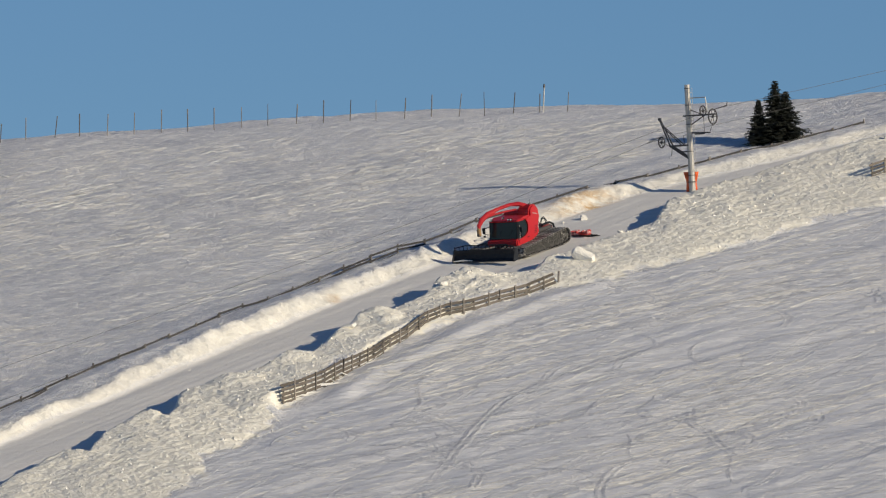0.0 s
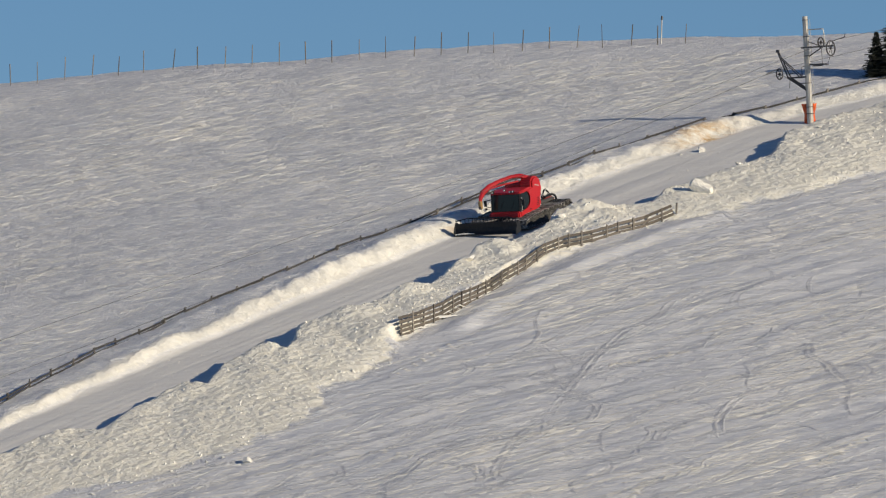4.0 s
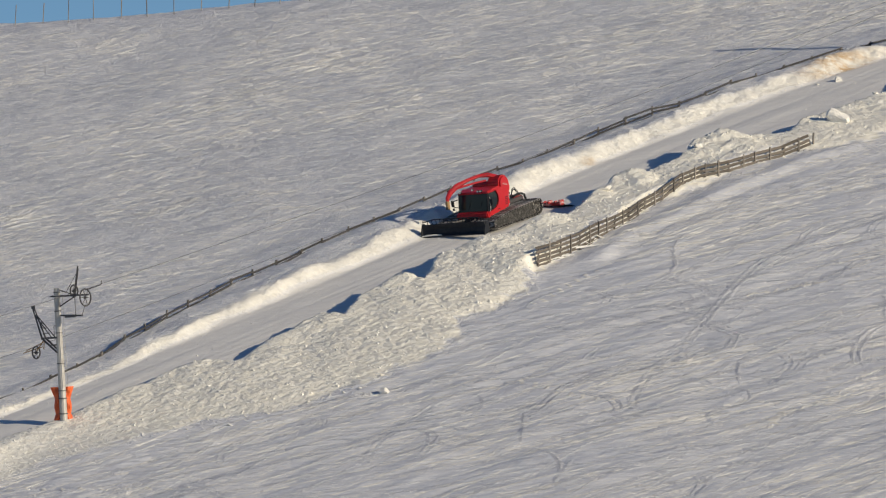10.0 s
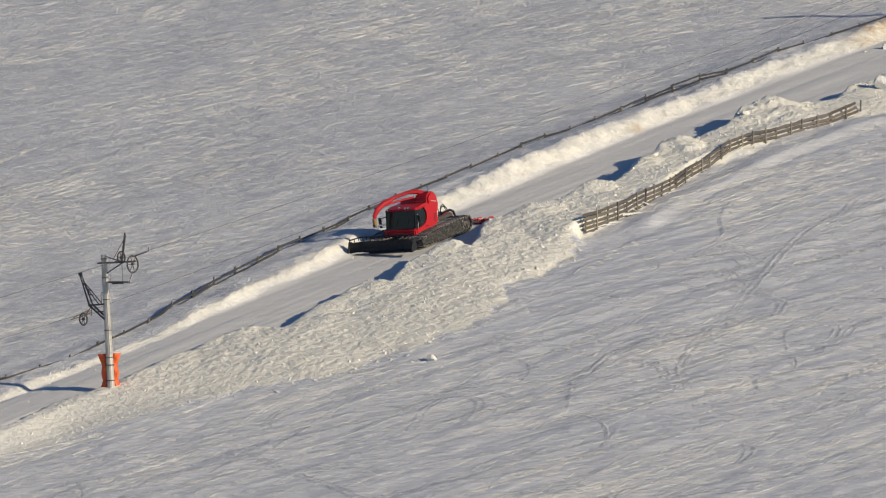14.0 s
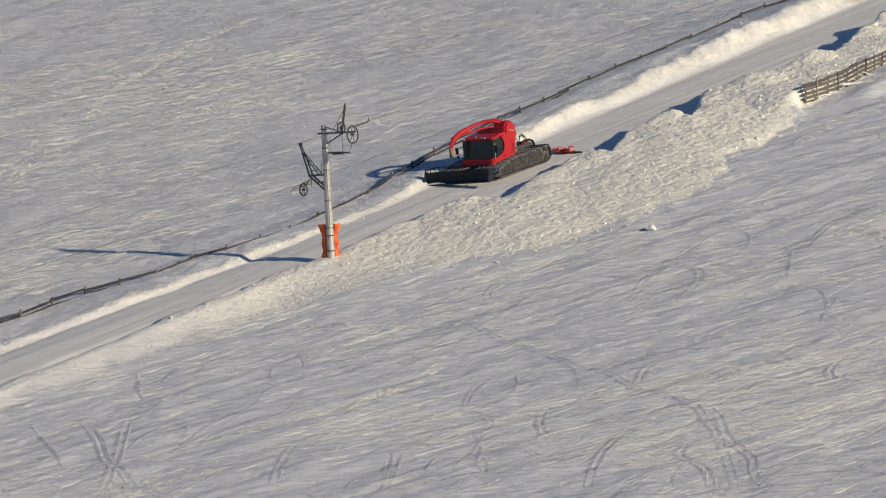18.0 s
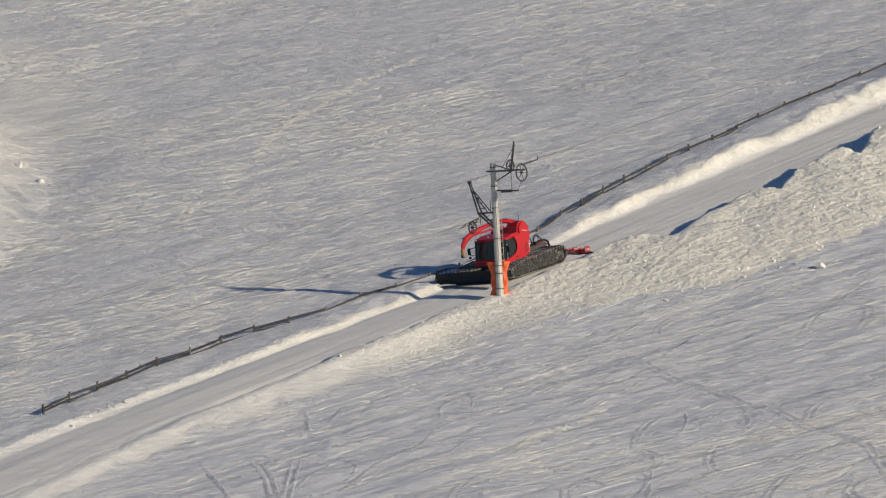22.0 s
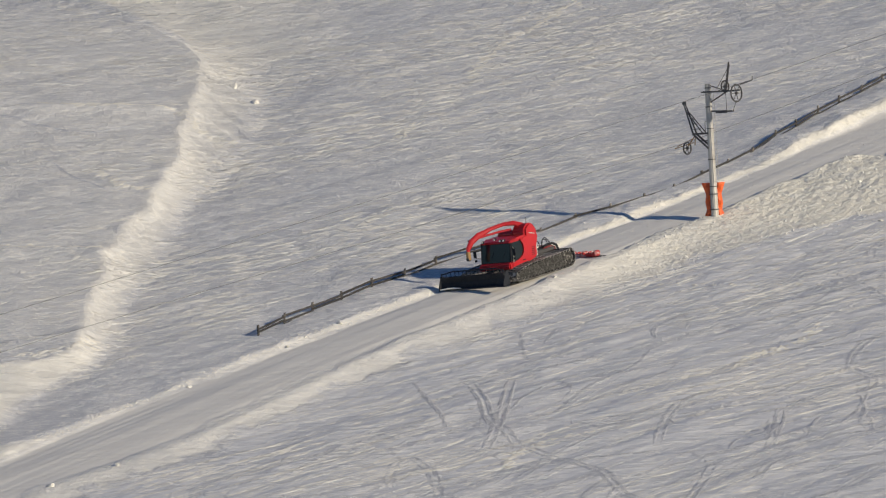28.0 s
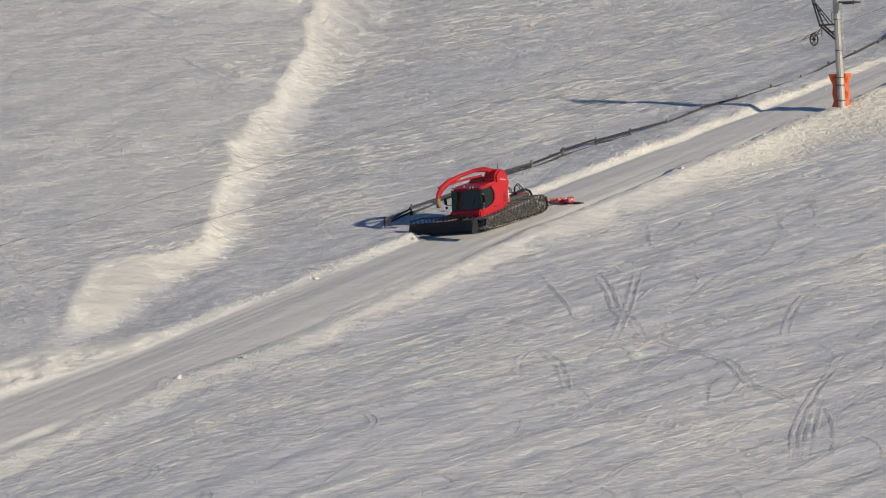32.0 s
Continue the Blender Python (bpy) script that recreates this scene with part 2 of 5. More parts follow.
def slab(bm, outline, axis, lo, hi, bevel=0.0):
    """An outline in the plane across an axis (0: x, given as (y, z)), drawn out from lo to hi."""
    def at3(p, v):
        return (v, p[0], p[1]) if axis == 0 else (p[0], v, p[1]) if axis == 1 else (p[0], p[1], v)
    a = [bm.verts.new(at3(p, lo)) for p in outline]
    b = [bm.verts.new(at3(p, hi)) for p in outline]
    bm.faces.new(a)
    bm.faces.new(b)
    k = len(outline)
    for i in range(k):
        bm.faces.new((a[i], a[(i + 1) % k], b[(i + 1) % k], b[i]))
    if bevel:
        bmesh.ops.bevel(bm, geom=list({e for v in a + b for e in v.link_edges}), offset=bevel, segments=2, affect="EDGES")
    return bm


def thing(name, m, label, category, group=""):
    ob = new(name)
    ob.matrix_basis = m
    return tagged(ob, label, category, group)


# ---- the slope: s runs up along the piste, w across it to the sun's side ----
BASE = Vector((-35.05, 561.24, 22.21))
ALONG, ACROSS = np.array((0.58927, 0.80793)), np.array((0.80793, -0.58927))
GRAD_X, GRAD_Y = 0.0981, 0.28243
table = np.random.RandomState(5).rand(256, 256)


def lattice(x, y):
    """Smooth value noise, -1 to 1."""
    i, j = np.floor(x).astype(int), np.floor(y).astype(int)
    u, v = x - i, y - j
    u, v = u * u * (3 - 2 * u), v * v * (3 - 2 * v)
    i0, i1, j0, j1 = i % 256, (i + 1) % 256, j % 256, (j + 1) % 256
    return 2 * ((table[i0, j0] * (1 - u) + table[i1, j0] * u) * (1 - v) + (table[i0, j1] * (1 - u) + table[i1, j1] * u) * v) - 1


def rough(x, y, octaves=4, gain=0.5):
    total, amp = 0, 1.0
    for k in range(octaves):
        total = total + amp * lattice(x * 2 ** k + 17.3 * k, y * 2 ** k + 7.1 * k)
        amp *= gain
    return total


def cells(x, y):
    """Distance to the nearest of points strewn one to a cell."""
    i, j = np.floor(x).astype(int), np.floor(y).astype(int)
    best = np.full(np.shape(x), 9.0)
    for di in (-1, 0, 1):
        for dj in (-1, 0, 1):
            a, b = (i + di) % 256, (j + dj) % 256
            best = np.minimum(best, np.hypot(i + di + table[a, b] - x, j + dj + table[b, (a + 91) % 256] - y))
    return best


def step(a, b, v):
    t = np.clip((v - a) / (b - a), 0, 1)
    return t * t * (3 - 2 * t)


def along(s, knots):
    return np.interp(s, [k[0] for k in knots], [k[1] for k in knots])


FAR_FOOT = ((-75, -8.6), (-58, -7.4), (-50, -6.3), (-35, -6.2), (-11, -5.7), (0, -5.0), (10, -4.9), (22, -5.6), (31, -6.2), (43, -6.9), (55, -7.6),
            (70, -7.5), (80, -7.2), (87, -6.3), (96, -3.5), (107, 0.4), (125, 7))
NEAR_FOOT = ((-75, 0.5), (-54, 0.3), (-49, 0.8), (-42, 0.6), (-29, -0.6), (-20, -0.8), (-4, -0.5), (4, 0.0), (8.5, 0.3), (11, 0.8), (11.9, 2.6), (13.5, 2.4), (17.5, 1.6), (20.6, 1.5), (21.2, 3.0), (24.5, 1.3),
             (28.0, 0.9), (28.7, 2.5), (31, 1.6), (33.5, 0.2), (36, 0.7), (40, 1.0), (44, 1.4), (47, 0.8), (51.5, -0.6), (54, 0.2), (58.5, -0.4), (60.5, -1.2), (62.4, -0.9), (63.1, 0.7), (66, 1.8), (69.5, 0.8),
             (72, 0.8), (78.8, 2.2), (80.8, 1.2), (83.6, -0.3), (87.0, -1.2), (90, -0.9), (92, -0.4), (102, 1.4), (125, 9))
FAR_RISE = ((-75, 0.9), (-58, 0.9), (-54, 0.8), (-51, 0.4), (-47, 0.13), (-30, 0.18), (-22, 0.24), (-10, 0.27), (0, 0.42), (10, 0.34), (22, 0.45), (35, 0.55), (48, 0.74), (66, 0.68), (78, 0.68), (87.5, 0.75), (89, 0.35), (125, 0.35))
HEAP_RISE = ((-75, 0.03), (-50, 0.04), (-40, 0.06), (-30, 0.12), (-18, 0.24), (-8, 0.3), (0, 0.42), (4, 0.52), (8, 0.7), (11, 0.8), (12, 0.6), (17, 0.65), (20.7, 0.8), (21.2, 0.6), (24.5, 0.85), (28.1, 1.05), (28.7, 0.75), (31, 0.85), (33.5, 0.85),
             (38, 0.7), (42, 0.65), (47, 0.7), (52, 0.8), (54, 0.7), (58.5, 0.8), (60.5, 1.05), (62.4, 1.0), (63.1, 0.65), (66, 0.5), (70, 0.6), (77, 0.7), (79, 0.75), (82, 0.85), (86, 0.75), (92, 0.6), (125, 0.6))
HEAP_FOOT = ((-75, 2.6), (-48, 2.9), (-29, 1.6), (-15, 1.8), (-6, 3.2), (-1, 6.5), (4, 9.5), (8, 12), (12, 12.5), (18, 11.8), (24.7, 10.2), (27, 10.2), (32, 8.6), (34.5, 6.6), (36, 5.8), (42, 5.5), (50, 4.0), (57, 3.7), (63, 5), (66, 7), (80, 10),
             (95, 12), (125, 20))
MOUND_FOOT = ((-75, -8.4), (-58, -8.6), (-53, -9.2), (-49.7, -9.6), (-46.6, -10.2), (-43.3, -12.0), (-39.4, -13.0), (-35.5, -13.9), (-30.4, -16.4), (-24.4, -21.5), (-18, -25.3), (-6.6, -33.4), (3.5, -38.6), (11, -43.8), (15, -47.2),
              (19, -51.4), (24, -55.6), (29, -62), (32, -70), (34.5, -82), (36, -120))
MOUND_TOP = ((-75, -12), (-58, -10), (-54, -10.6), (-50, -11.3), (-46, -14.4), (-43, -16.4), (-41, -17.2), (-39.5, -16.4), (-37.4, -15.6), (-35, -15.7), (-33, -17.2), (-20, -27.5), (-14, -31.3), (-5, -36.7), (2, -42.3), (8.4, -47.4), (19, -56.3), (23.6, -62.0),
             (26.9, -67.0), (29.5, -72.3), (31.4, -79), (32, -90), (32.5, -122))
MOUND_RISE = ((-75, 0.0), (-54, 0.0), (-50.5, 0.5), (-48, 0.85), (-40, 1.1), (-37, 0.75), (-33, 0.85), (-20, 1.08), (5, 1.15), (20, 1.0), (24, 0.7), (30, 0.0))
LEDGES = ((0.0, -60.0, 7.7, -48.2, 0.30), (-27.0, -44.0, -19.2, -27.8, 0.32), (-6.1, -41.8, -7.4, -35.9, 0.10), (-38.5, -21.0, -32.2, -16.6, 0.14))
BOWL_EDGE = ((-120, 33.5), (-92, 33.0), (-85, 33.2), (-78.5, 32.4), (-73.3, 31.0), (-66, 27.5), (-61, 23.9), (-50, 16))


PEAKS = ((63.0, -0.6, 0.55, 2.2), (61.0, 2.3, 0.3, 1.6), (52.0, 0.6, 0.55, 1.7), (48.0, 0.8, 0.3, 1.5), (42.0, 1.6, 0.45, 1.8), (68.4, 0.2, 0.3, 1.6), (36.5, 1.6, 0.35, 1.8), (80.0, 1.6, 0.3, 1.8))
FENCE_LINE = ((34.6, 6.3), (37, 6.25), (41.1, 5.8), (45, 4.9), (49.4, 3.9), (53, 3.6), (56.3, 3.6), (60.5, 4.1), (64.2, 5.1))


def relief(s, w):
    """Height of the snow over the even slope, in metres."""
    s, w = np.asarray(s, float), np.asarray(w, float)
    x, y = BASE.x + s * ALONG[0] + w * ACROSS[0], BASE.y + s * ALONG[1] + w * ACROSS[1]
    local = step(-140, -80, s) * step(190, 130, s) * step(-150, -110, w) * step(120, 75, w)
    h = np.zeros_like(s + w)
    # crest of the hill, rounding off behind it
    q = 0.902 * s - 0.432 * w + 0.6 * rough(w / 18, s / 60, 2)
    over = np.clip(q - 106.5 - along(w, ((-80, -0.80), (-66, 0.03), (-54, 0.70), (-46, 2.5), (-40, 2.4), (-33, 1.95), (-27, 0.67), (-21, -0.40), (-11, -1.70), (0, 1.10))), 0, None)
    h = h - np.where(over < 14, 0.014 * over ** 2, 0.014 * 196 + 0.392 * (over - 14))
    # broad waves of the slope
    h = h + local * 0.35 * rough(x / 38 + 3, y / 46, 3)
    # piste cut into the snow, with a bank on its far side and a heap of pushed snow on its near side
    wob = 0.22 * rough(s / 2.6, w / 5 + 9, 3) + 0.25 * lattice(s / 9, s * 0 + 4)
    far, near = along(s, FAR_FOOT), along(s, NEAR_FOOT)
    inside = step(-0.2, 0.8, w - far) * step(0.2, -0.8, w - near)
    h = h * (1 - 0.8 * inside * local) + (0.045 - 0.03 * step(-5, 12, s)) * np.clip(w - 0.5 * (far + near), -3, 0) * inside * local
    h = h - along(s, ((-75, 0.0), (-32, 0.0), (-20, 0.04), (-14, 0.07), (-8, 0.06), (8, 0.0))) * step(-0.1, 0.3, w - far + 0.1) * step(0.12, -0.12, w - near + wob * 1.4) * local
    rise = (0.8 + 0.12 * step(25, 50, s)) * along(s, FAR_RISE) * (1 + 0.30 * rough(s / 3.0, w / 2.5, 3))
    d = far - w + wob
    broad = d / (1 + 4.5 * step(-48, -54, s))
    bank = rise * (step(-0.25, 0.5 + 0.9 * step(22, 52, s), broad) - 0.25 * step(0.7, 3.0, broad) - 0.4 * step(2.6, 4.4, broad) - 0.35 * step(4.4, 9, broad))
    broken = np.clip(0.65 - cells(s / 0.55, w / 0.45), -0.1, 1) + 0.55 * np.clip(0.65 - cells(s / 0.27 + 9, w / 0.24), -0.1, 1)
    crumble = (0.17 * rough(s / 0.9, w / 0.9, 3) + 0.07 * broken) * step(-0.2, 0.3, d) * step(2.2, 0.9, d) * np.clip(rise * 1.2, 0, 1)
    top = along(s, HEAP_RISE)
    foot = along(s, HEAP_FOOT) + 0.9 * rough(s / 3.3, s * 0 + 2, 3)
    e = w - near + wob * 1.4
    run = np.clip((w - near - 0.9) / np.clip(foot - near - 0.9, 0.5, None), 0, 1)
    ease = 0.12 + 0.2 * step(-4, 6, s) + 0.9 * step(-20, -36, s)
    shape = step(-0.2, ease, e) * (1 - run) ** (0.85 - 0.3 * step(18, 27, s) + 1.1 * step(6, -2, s))
    heap = top * (1 + 0.15 * rough(s / 2.2, w / 2.2, 3)) * shape
    shy = step(34.9, 32.5, s)
    held = along(s, ((29.5, 0), (34, 0.95), (44, 0.82), (55, 0.72), (62, 0.6), (64.3, 0.45), (65.2, 0))) * step(-0.2, 0.6, e) * step(-0.02, -0.28 - 2.2 * shy, w - along(s, FENCE_LINE) - 2.2 * shy)
    heap = np.maximum(heap, held)
    for ps, pw, tall, wide in PEAKS:
        r = np.hypot(s - ps, w - pw) / wide * (1 + 0.25 * rough(s / 0.9, w / 0.9, 2))
        heap = heap + tall * np.clip(1 - r, 0, 1) ** 0.8 * step(-0.3, 0.2, e)
    lip = along(s, FENCE_LINE) + 2.6 + 0.8 * lattice(s / 7, s * 0 + 3)
    h = h + local * 0.26 * step(35, 39, s) * step(70, 62, s) * step(-2.4, 0, w - lip) * step(1.3, 0, w - lip)
    on = np.clip(shape * 5, 0, 1) * step(1, 0.8, run)
    clods = on * (0.05 * np.clip(rough(s / 0.8, w / 0.8, 3, 0.6), -0.3, 2) + 0.105 * broken) * np.clip(top * 1.3 - 0.25, 0, 1)
    h = h + local * (bank + crumble + heap + clods)
    # worn lower edge, falling off to the sunny side
    h = h - local * 0.34 * step(3, -10, s) * step(0.3, 3.0, e) * step(17, 3, e)
    # grooves that the machine drew along the piste
    h = h + local * inside * (0.012 * rough(w / 0.35, s / 14, 3) + 0.02 * rough(w / 1.2, s / 9, 2))
    # wind-shaped terrace beyond the fence
    jag = (0.3 * rough(s / 5, s * 0 + 11, 3) + 0.10 * rough(s / 1.1, w / 9, 2)) * (0.3 + 0.7 * step(-34, -30, s) * step(18, 12, s))
    foot, brow = along(s, MOUND_FOOT) + jag, along(s, MOUND_TOP) + 1.6 * jag
    m = np.clip((foot - w) / np.clip(foot - brow, 1.0, None), 0, 1.25)
    face = step(0, 0.25, m) * step(1.2, 0.9, m)
    for s0, w0, s1, w1, tall in LEDGES:
        reach = math.hypot(s1 - s0, w1 - w0)
        u = ((s - s0) * (s1 - s0) + (w - w0) * (w1 - w0)) / reach ** 2
        q = ((s - s0) * (w1 - w0) - (w - w0) * (s1 - s0)) / reach + 0.5 * rough(w / 2.5, w * 0 + s0, 3)
        h = h + local * tall * np.exp(-(q / 0.8) ** 2) * step(-0.1, 0.35, u) * step(1.03, 0.97, u)
    up, lobe = np.clip(m, 0, 1), step(-32, -37, s)
    terrace = (0.78 + 0.22 * lobe) * up ** (1.15 - 0.3 * lobe) + 0.22 * (1 - lobe) * up ** 6
    drawn = rough((0.91 * s + 0.41 * w) / 0.9, (0.91 * w - 0.41 * s) / 7, 4, 0.6)
    h = h + local * along(s, MOUND_RISE) * (terrace + 0.07 * face * drawn * (1 - 0.7 * lobe) + 0.08 * np.exp(-((w - brow) / 0.4) ** 2))
    h = h + local * 0.052 * np.clip(brow - w, 0, 26) * step(30, 10, s) * step(-62, -45, s)
    d = s - along(w, BOWL_EDGE)
    h = h + local * 1.1 * step(-60, -94, w) * np.clip((d + 9) / 9, 0, 1) ** 1.5 * step(22, 3, d)
    # crusted ridges drawn out by the wind
    open_snow = (1 - inside) * (1 - 0.75 * on) * local
    u, v = 0.85 * x + 0.53 * y, 0.85 * y - 0.53 * x
    h = h + open_snow * (0.075 * rough(u / 4.5, v / 2.8, 5, 0.62) + 0.025 * np.clip(rough(u / 1.6, v / 0.9, 3), 0.1, 2))
    # long soft drifts on the sunny side
    u, v = 0.95 * s + 0.31 * w, 0.95 * w - 0.31 * s
    h = h + open_snow * step(5, 12, w) * (0.05 * rough(u / 8, v / 1.3, 3) + 0.03 * np.clip(rough(u / 4 + 5, v / 0.7, 2), 0, 2))
    return h


def zones(s, w):
    """How far the snow is packed by the machine, thrown up loose, mixed with soil, swept or coloured pale as if sunlit;
    0 to 1.
    """
    wob = 0.22 * rough(s / 2.6, w / 5 + 9, 3) + 0.25 * lattice(s / 9, s * 0 + 4)
    far, near = along(s, FAR_FOOT), along(s, NEAR_FOOT)
    foot = along(s, HEAP_FOOT) + 0.9 * rough(s / 3.3, s * 0 + 2, 3)
    local = step(-140, -80, s) * step(190, 130, s)
    packed = step(-0.1, 0.5, w - far - wob) * step(0.2, -0.4, w - near + wob * 1.4)
    heap = step(-0.3, 0.1, w - near + wob * 1.4) * step(0.25, -0.3, (w - foot) + 0.5 * rough(s / 0.7, w / 0.7, 2)) * np.clip(along(s, HEAP_RISE) * 2.2, 0.8, 1)
    reach = 0.5 + 0.9 * step(2, 32, s) + 4.0 * step(-47, -54, s)
    bank = (0.75 + 0.25 * step(0, -14, s)) * step(-0.2, 0.1, far - w + wob) * step(reach, reach * 0.5, far - w + wob) * np.clip(along(s, FAR_RISE) * 3.5, 0.3, 1)
    soil = 1.3 * np.exp(-((s - 84) / 2.8) ** 2) * step(-1.9, -0.9, w - far) * step(0.9, 0.1, w - far) + np.exp(-((s - 58.7) / 0.5) ** 2 - ((w - far) / 0.4) ** 2)
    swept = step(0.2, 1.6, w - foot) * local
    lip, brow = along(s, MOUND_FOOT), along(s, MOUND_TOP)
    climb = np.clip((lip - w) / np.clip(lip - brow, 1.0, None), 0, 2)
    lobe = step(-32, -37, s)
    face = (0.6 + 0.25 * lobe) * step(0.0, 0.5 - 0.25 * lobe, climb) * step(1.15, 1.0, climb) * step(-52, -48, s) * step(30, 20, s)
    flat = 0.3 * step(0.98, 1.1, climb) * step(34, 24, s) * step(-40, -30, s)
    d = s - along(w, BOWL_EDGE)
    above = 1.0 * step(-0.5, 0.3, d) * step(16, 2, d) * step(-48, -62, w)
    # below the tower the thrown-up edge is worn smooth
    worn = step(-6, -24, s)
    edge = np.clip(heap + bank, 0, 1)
    # sun-facing terrace, bowl rim and lower edges get their sunlit warmth as colour
    sunlit_fresh = np.clip(face + flat + above + 0.8 * worn * edge, 0, 1)
    return packed * local, edge * (1 - worn) * local, soil, swept, sunlit_fresh * local


def lie(s, w):
    """World x, y, z of the snow's surface."""
    s, w = np.asarray(s, float), np.asarray(w, float)
    x, y = BASE.x + s * ALONG[0] + w * ACROSS[0], BASE.y + s * ALONG[1] + w * ACROSS[1]
    z = BASE.z + GRAD_X * (x - BASE.x) + GRAD_Y * (y - BASE.y) + relief(s, w)
    # the valley, and the rise on this side of it
    rise = -1.75 - 0.0009 * np.clip(y, 0, None) ** 2 - 0.0001 * x ** 2
    rise = np.clip(rise, -400, None)
    low = np.clip(z, -300, 400)
    return x, y, np.where(y < 430, np.maximum(low, rise), low)


def spot(s, w, sink=0.0):
    x, y, z = lie(np.array([s]), np.array([w]))
    return Vector((x[0], y[0], z[0] - sink))


def stand(s, w, turn=0.0, sink=0.0):
    """A pose on the snow: local x across the piste, y up along it, z upright."""
    return Matrix.Translation(spot(s, w, sink)) @ pose(0, 0, 0, 0, 0, math.degrees(math.atan2(ALONG[1], ALONG[0])) - 90 + turn)


def spread(lo, hi, fine, far, growth=1.22):
    v = list(np.arange(lo, hi + 1e-6, fine))
    stepw, a, b = fine, v[0], v[-1]
    while b < far:
        stepw *= growth
        a, b = a - stepw, b + stepw
        v = [a] + v + [b]
    return v


SURFACE = []


def skin(s, w):
    """World x, y, z on the ground's mesh itself, for what lies close on it."""
    ss, ws, z = SURFACE
    i = np.clip(np.searchsorted(ss, s) - 1, 0, len(ss) - 2)
    j = np.clip(np.searchsorted(ws, w) - 1, 0, len(ws) - 2)
    u, v = (s - ss[i]) / (ss[i + 1] - ss[i]), (w - ws[j]) / (ws[j + 1] - ws[j])
    h = (z[i, j] * (1 - u) + z[i + 1, j] * u) * (1 - v) + (z[i, j + 1] * (1 - u) + z[i + 1, j + 1] * u) * v
    return BASE.x + s * ALONG[0] + w * ACROSS[0], BASE.y + s * ALONG[1] + w * ACROSS[1], h


def build_ground():
    wide = spread(-78, 126, 0.26, 1800)
    ss = np.array([v for v in wide if v < -14] + list(np.arange(-14, 100, 0.16)) + [v for v in wide if v >= 100])
    wide = spread(-112, 62, 0.40, 1800)
    ws = np.array([v for v in wide if v < -10] + list(np.arange(-10, 13.4, 0.14)) + list(np.arange(13.4, 62, 0.26)) + [v for v in wide if v >= 62])
    S, W = np.meshgrid(ss, ws, indexing="ij")
    x, y, z = lie(S.ravel(), W.ravel())
    SURFACE.extend((ss, ws, z.reshape(len(ss), len(ws))))
    co = np.stack((x, y, z), 1).astype(np.float32)
    a, b = len(ss), len(ws)
    idx = np.arange(a * b).reshape(a, b)
    quad = np.stack((idx[:-1, :-1], idx[1:, :-1], idx[1:, 1:], idx[:-1, 1:]), -1).reshape(-1, 4)[:, ::-1]
    me = bpy.data.meshes.new("ground")
    me.vertices.add(len(co))
    me.vertices.foreach_set("co", co.ravel())
    me.loops.add(quad.size)
    me.loops.foreach_set("vertex_index", quad.ravel().astype(np.int32))
    me.polygons.add(len(quad))
    me.polygons.foreach_set("loop_start", np.arange(0, quad.size, 4, dtype=np.int32))
    me.update(calc_edges=True)
    me.polygons.foreach_set("use_smooth", np.ones(len(quad), bool))
    for name, value in zip(("packed", "loose", "soil", "swept", "sunlit_fresh"), zones(S.ravel(), W.ravel())):
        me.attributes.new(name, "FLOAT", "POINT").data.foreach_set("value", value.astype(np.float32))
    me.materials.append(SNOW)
    return tagged(new("ground", me), "wind-packed snow slope with a groomed piste cut into it", "snow slope", kind="structure")


build_ground()


# ---- snow fences ----
def plank_mesh(name, mat, size, seed):
    """A weathered board along x with uneven ends."""
    r = random.Random(seed)
    bm = box(bmesh.new(), size)
    for v in bm.verts:
        v.co += Vector((r.uniform(-0.03, 0.03), r.uniform(-0.004, 0.004), r.uniform(-0.012, 0.012)))
    bmesh.ops.bevel(bm, geom=list(bm.edges), offset=0.006, segments=1, affect="EDGES")
    me = bpy.data.meshes.new(name)
    bm.to_mesh(me)
    bm.free()
    me.materials.append(mat)
    return me


def post_mesh(name, mat, size, seed):
    r = random.Random(seed)
    bm = box(bmesh.new(), size, at(0, 0, size[2] / 2))
    for v in bm.verts:
        if v.co.z > size[2] / 2:
            v.co += Vector((r.uniform(-0.015, 0.015), r.uniform(-0.015, 0.015), r.uniform(-0.04, 0.04)))
    bmesh.ops.bevel(bm, geom=list(bm.edges), offset=0.01, segments=1, affect="EDGES")
    me = bpy.data.meshes.new(name)
    bm.to_mesh(me)
    bm.free()
    me.materials.append(mat)
    return me


def path_points(knots, pitch):
    """Evenly spaced points on a line of (s, w, top) knots."""
    k = np.array(knots, float)
    d = np.concatenate(([0], np.cumsum(np.hypot(np.diff(k[:, 0]), np.diff(k[:, 1])))))
    t = np.linspace(0, d[-1], max(2, round(d[-1] / pitch) + 1))
    return [tuple(np.interp(v, d, k[:, i]) for i in range(3)) for v in t]


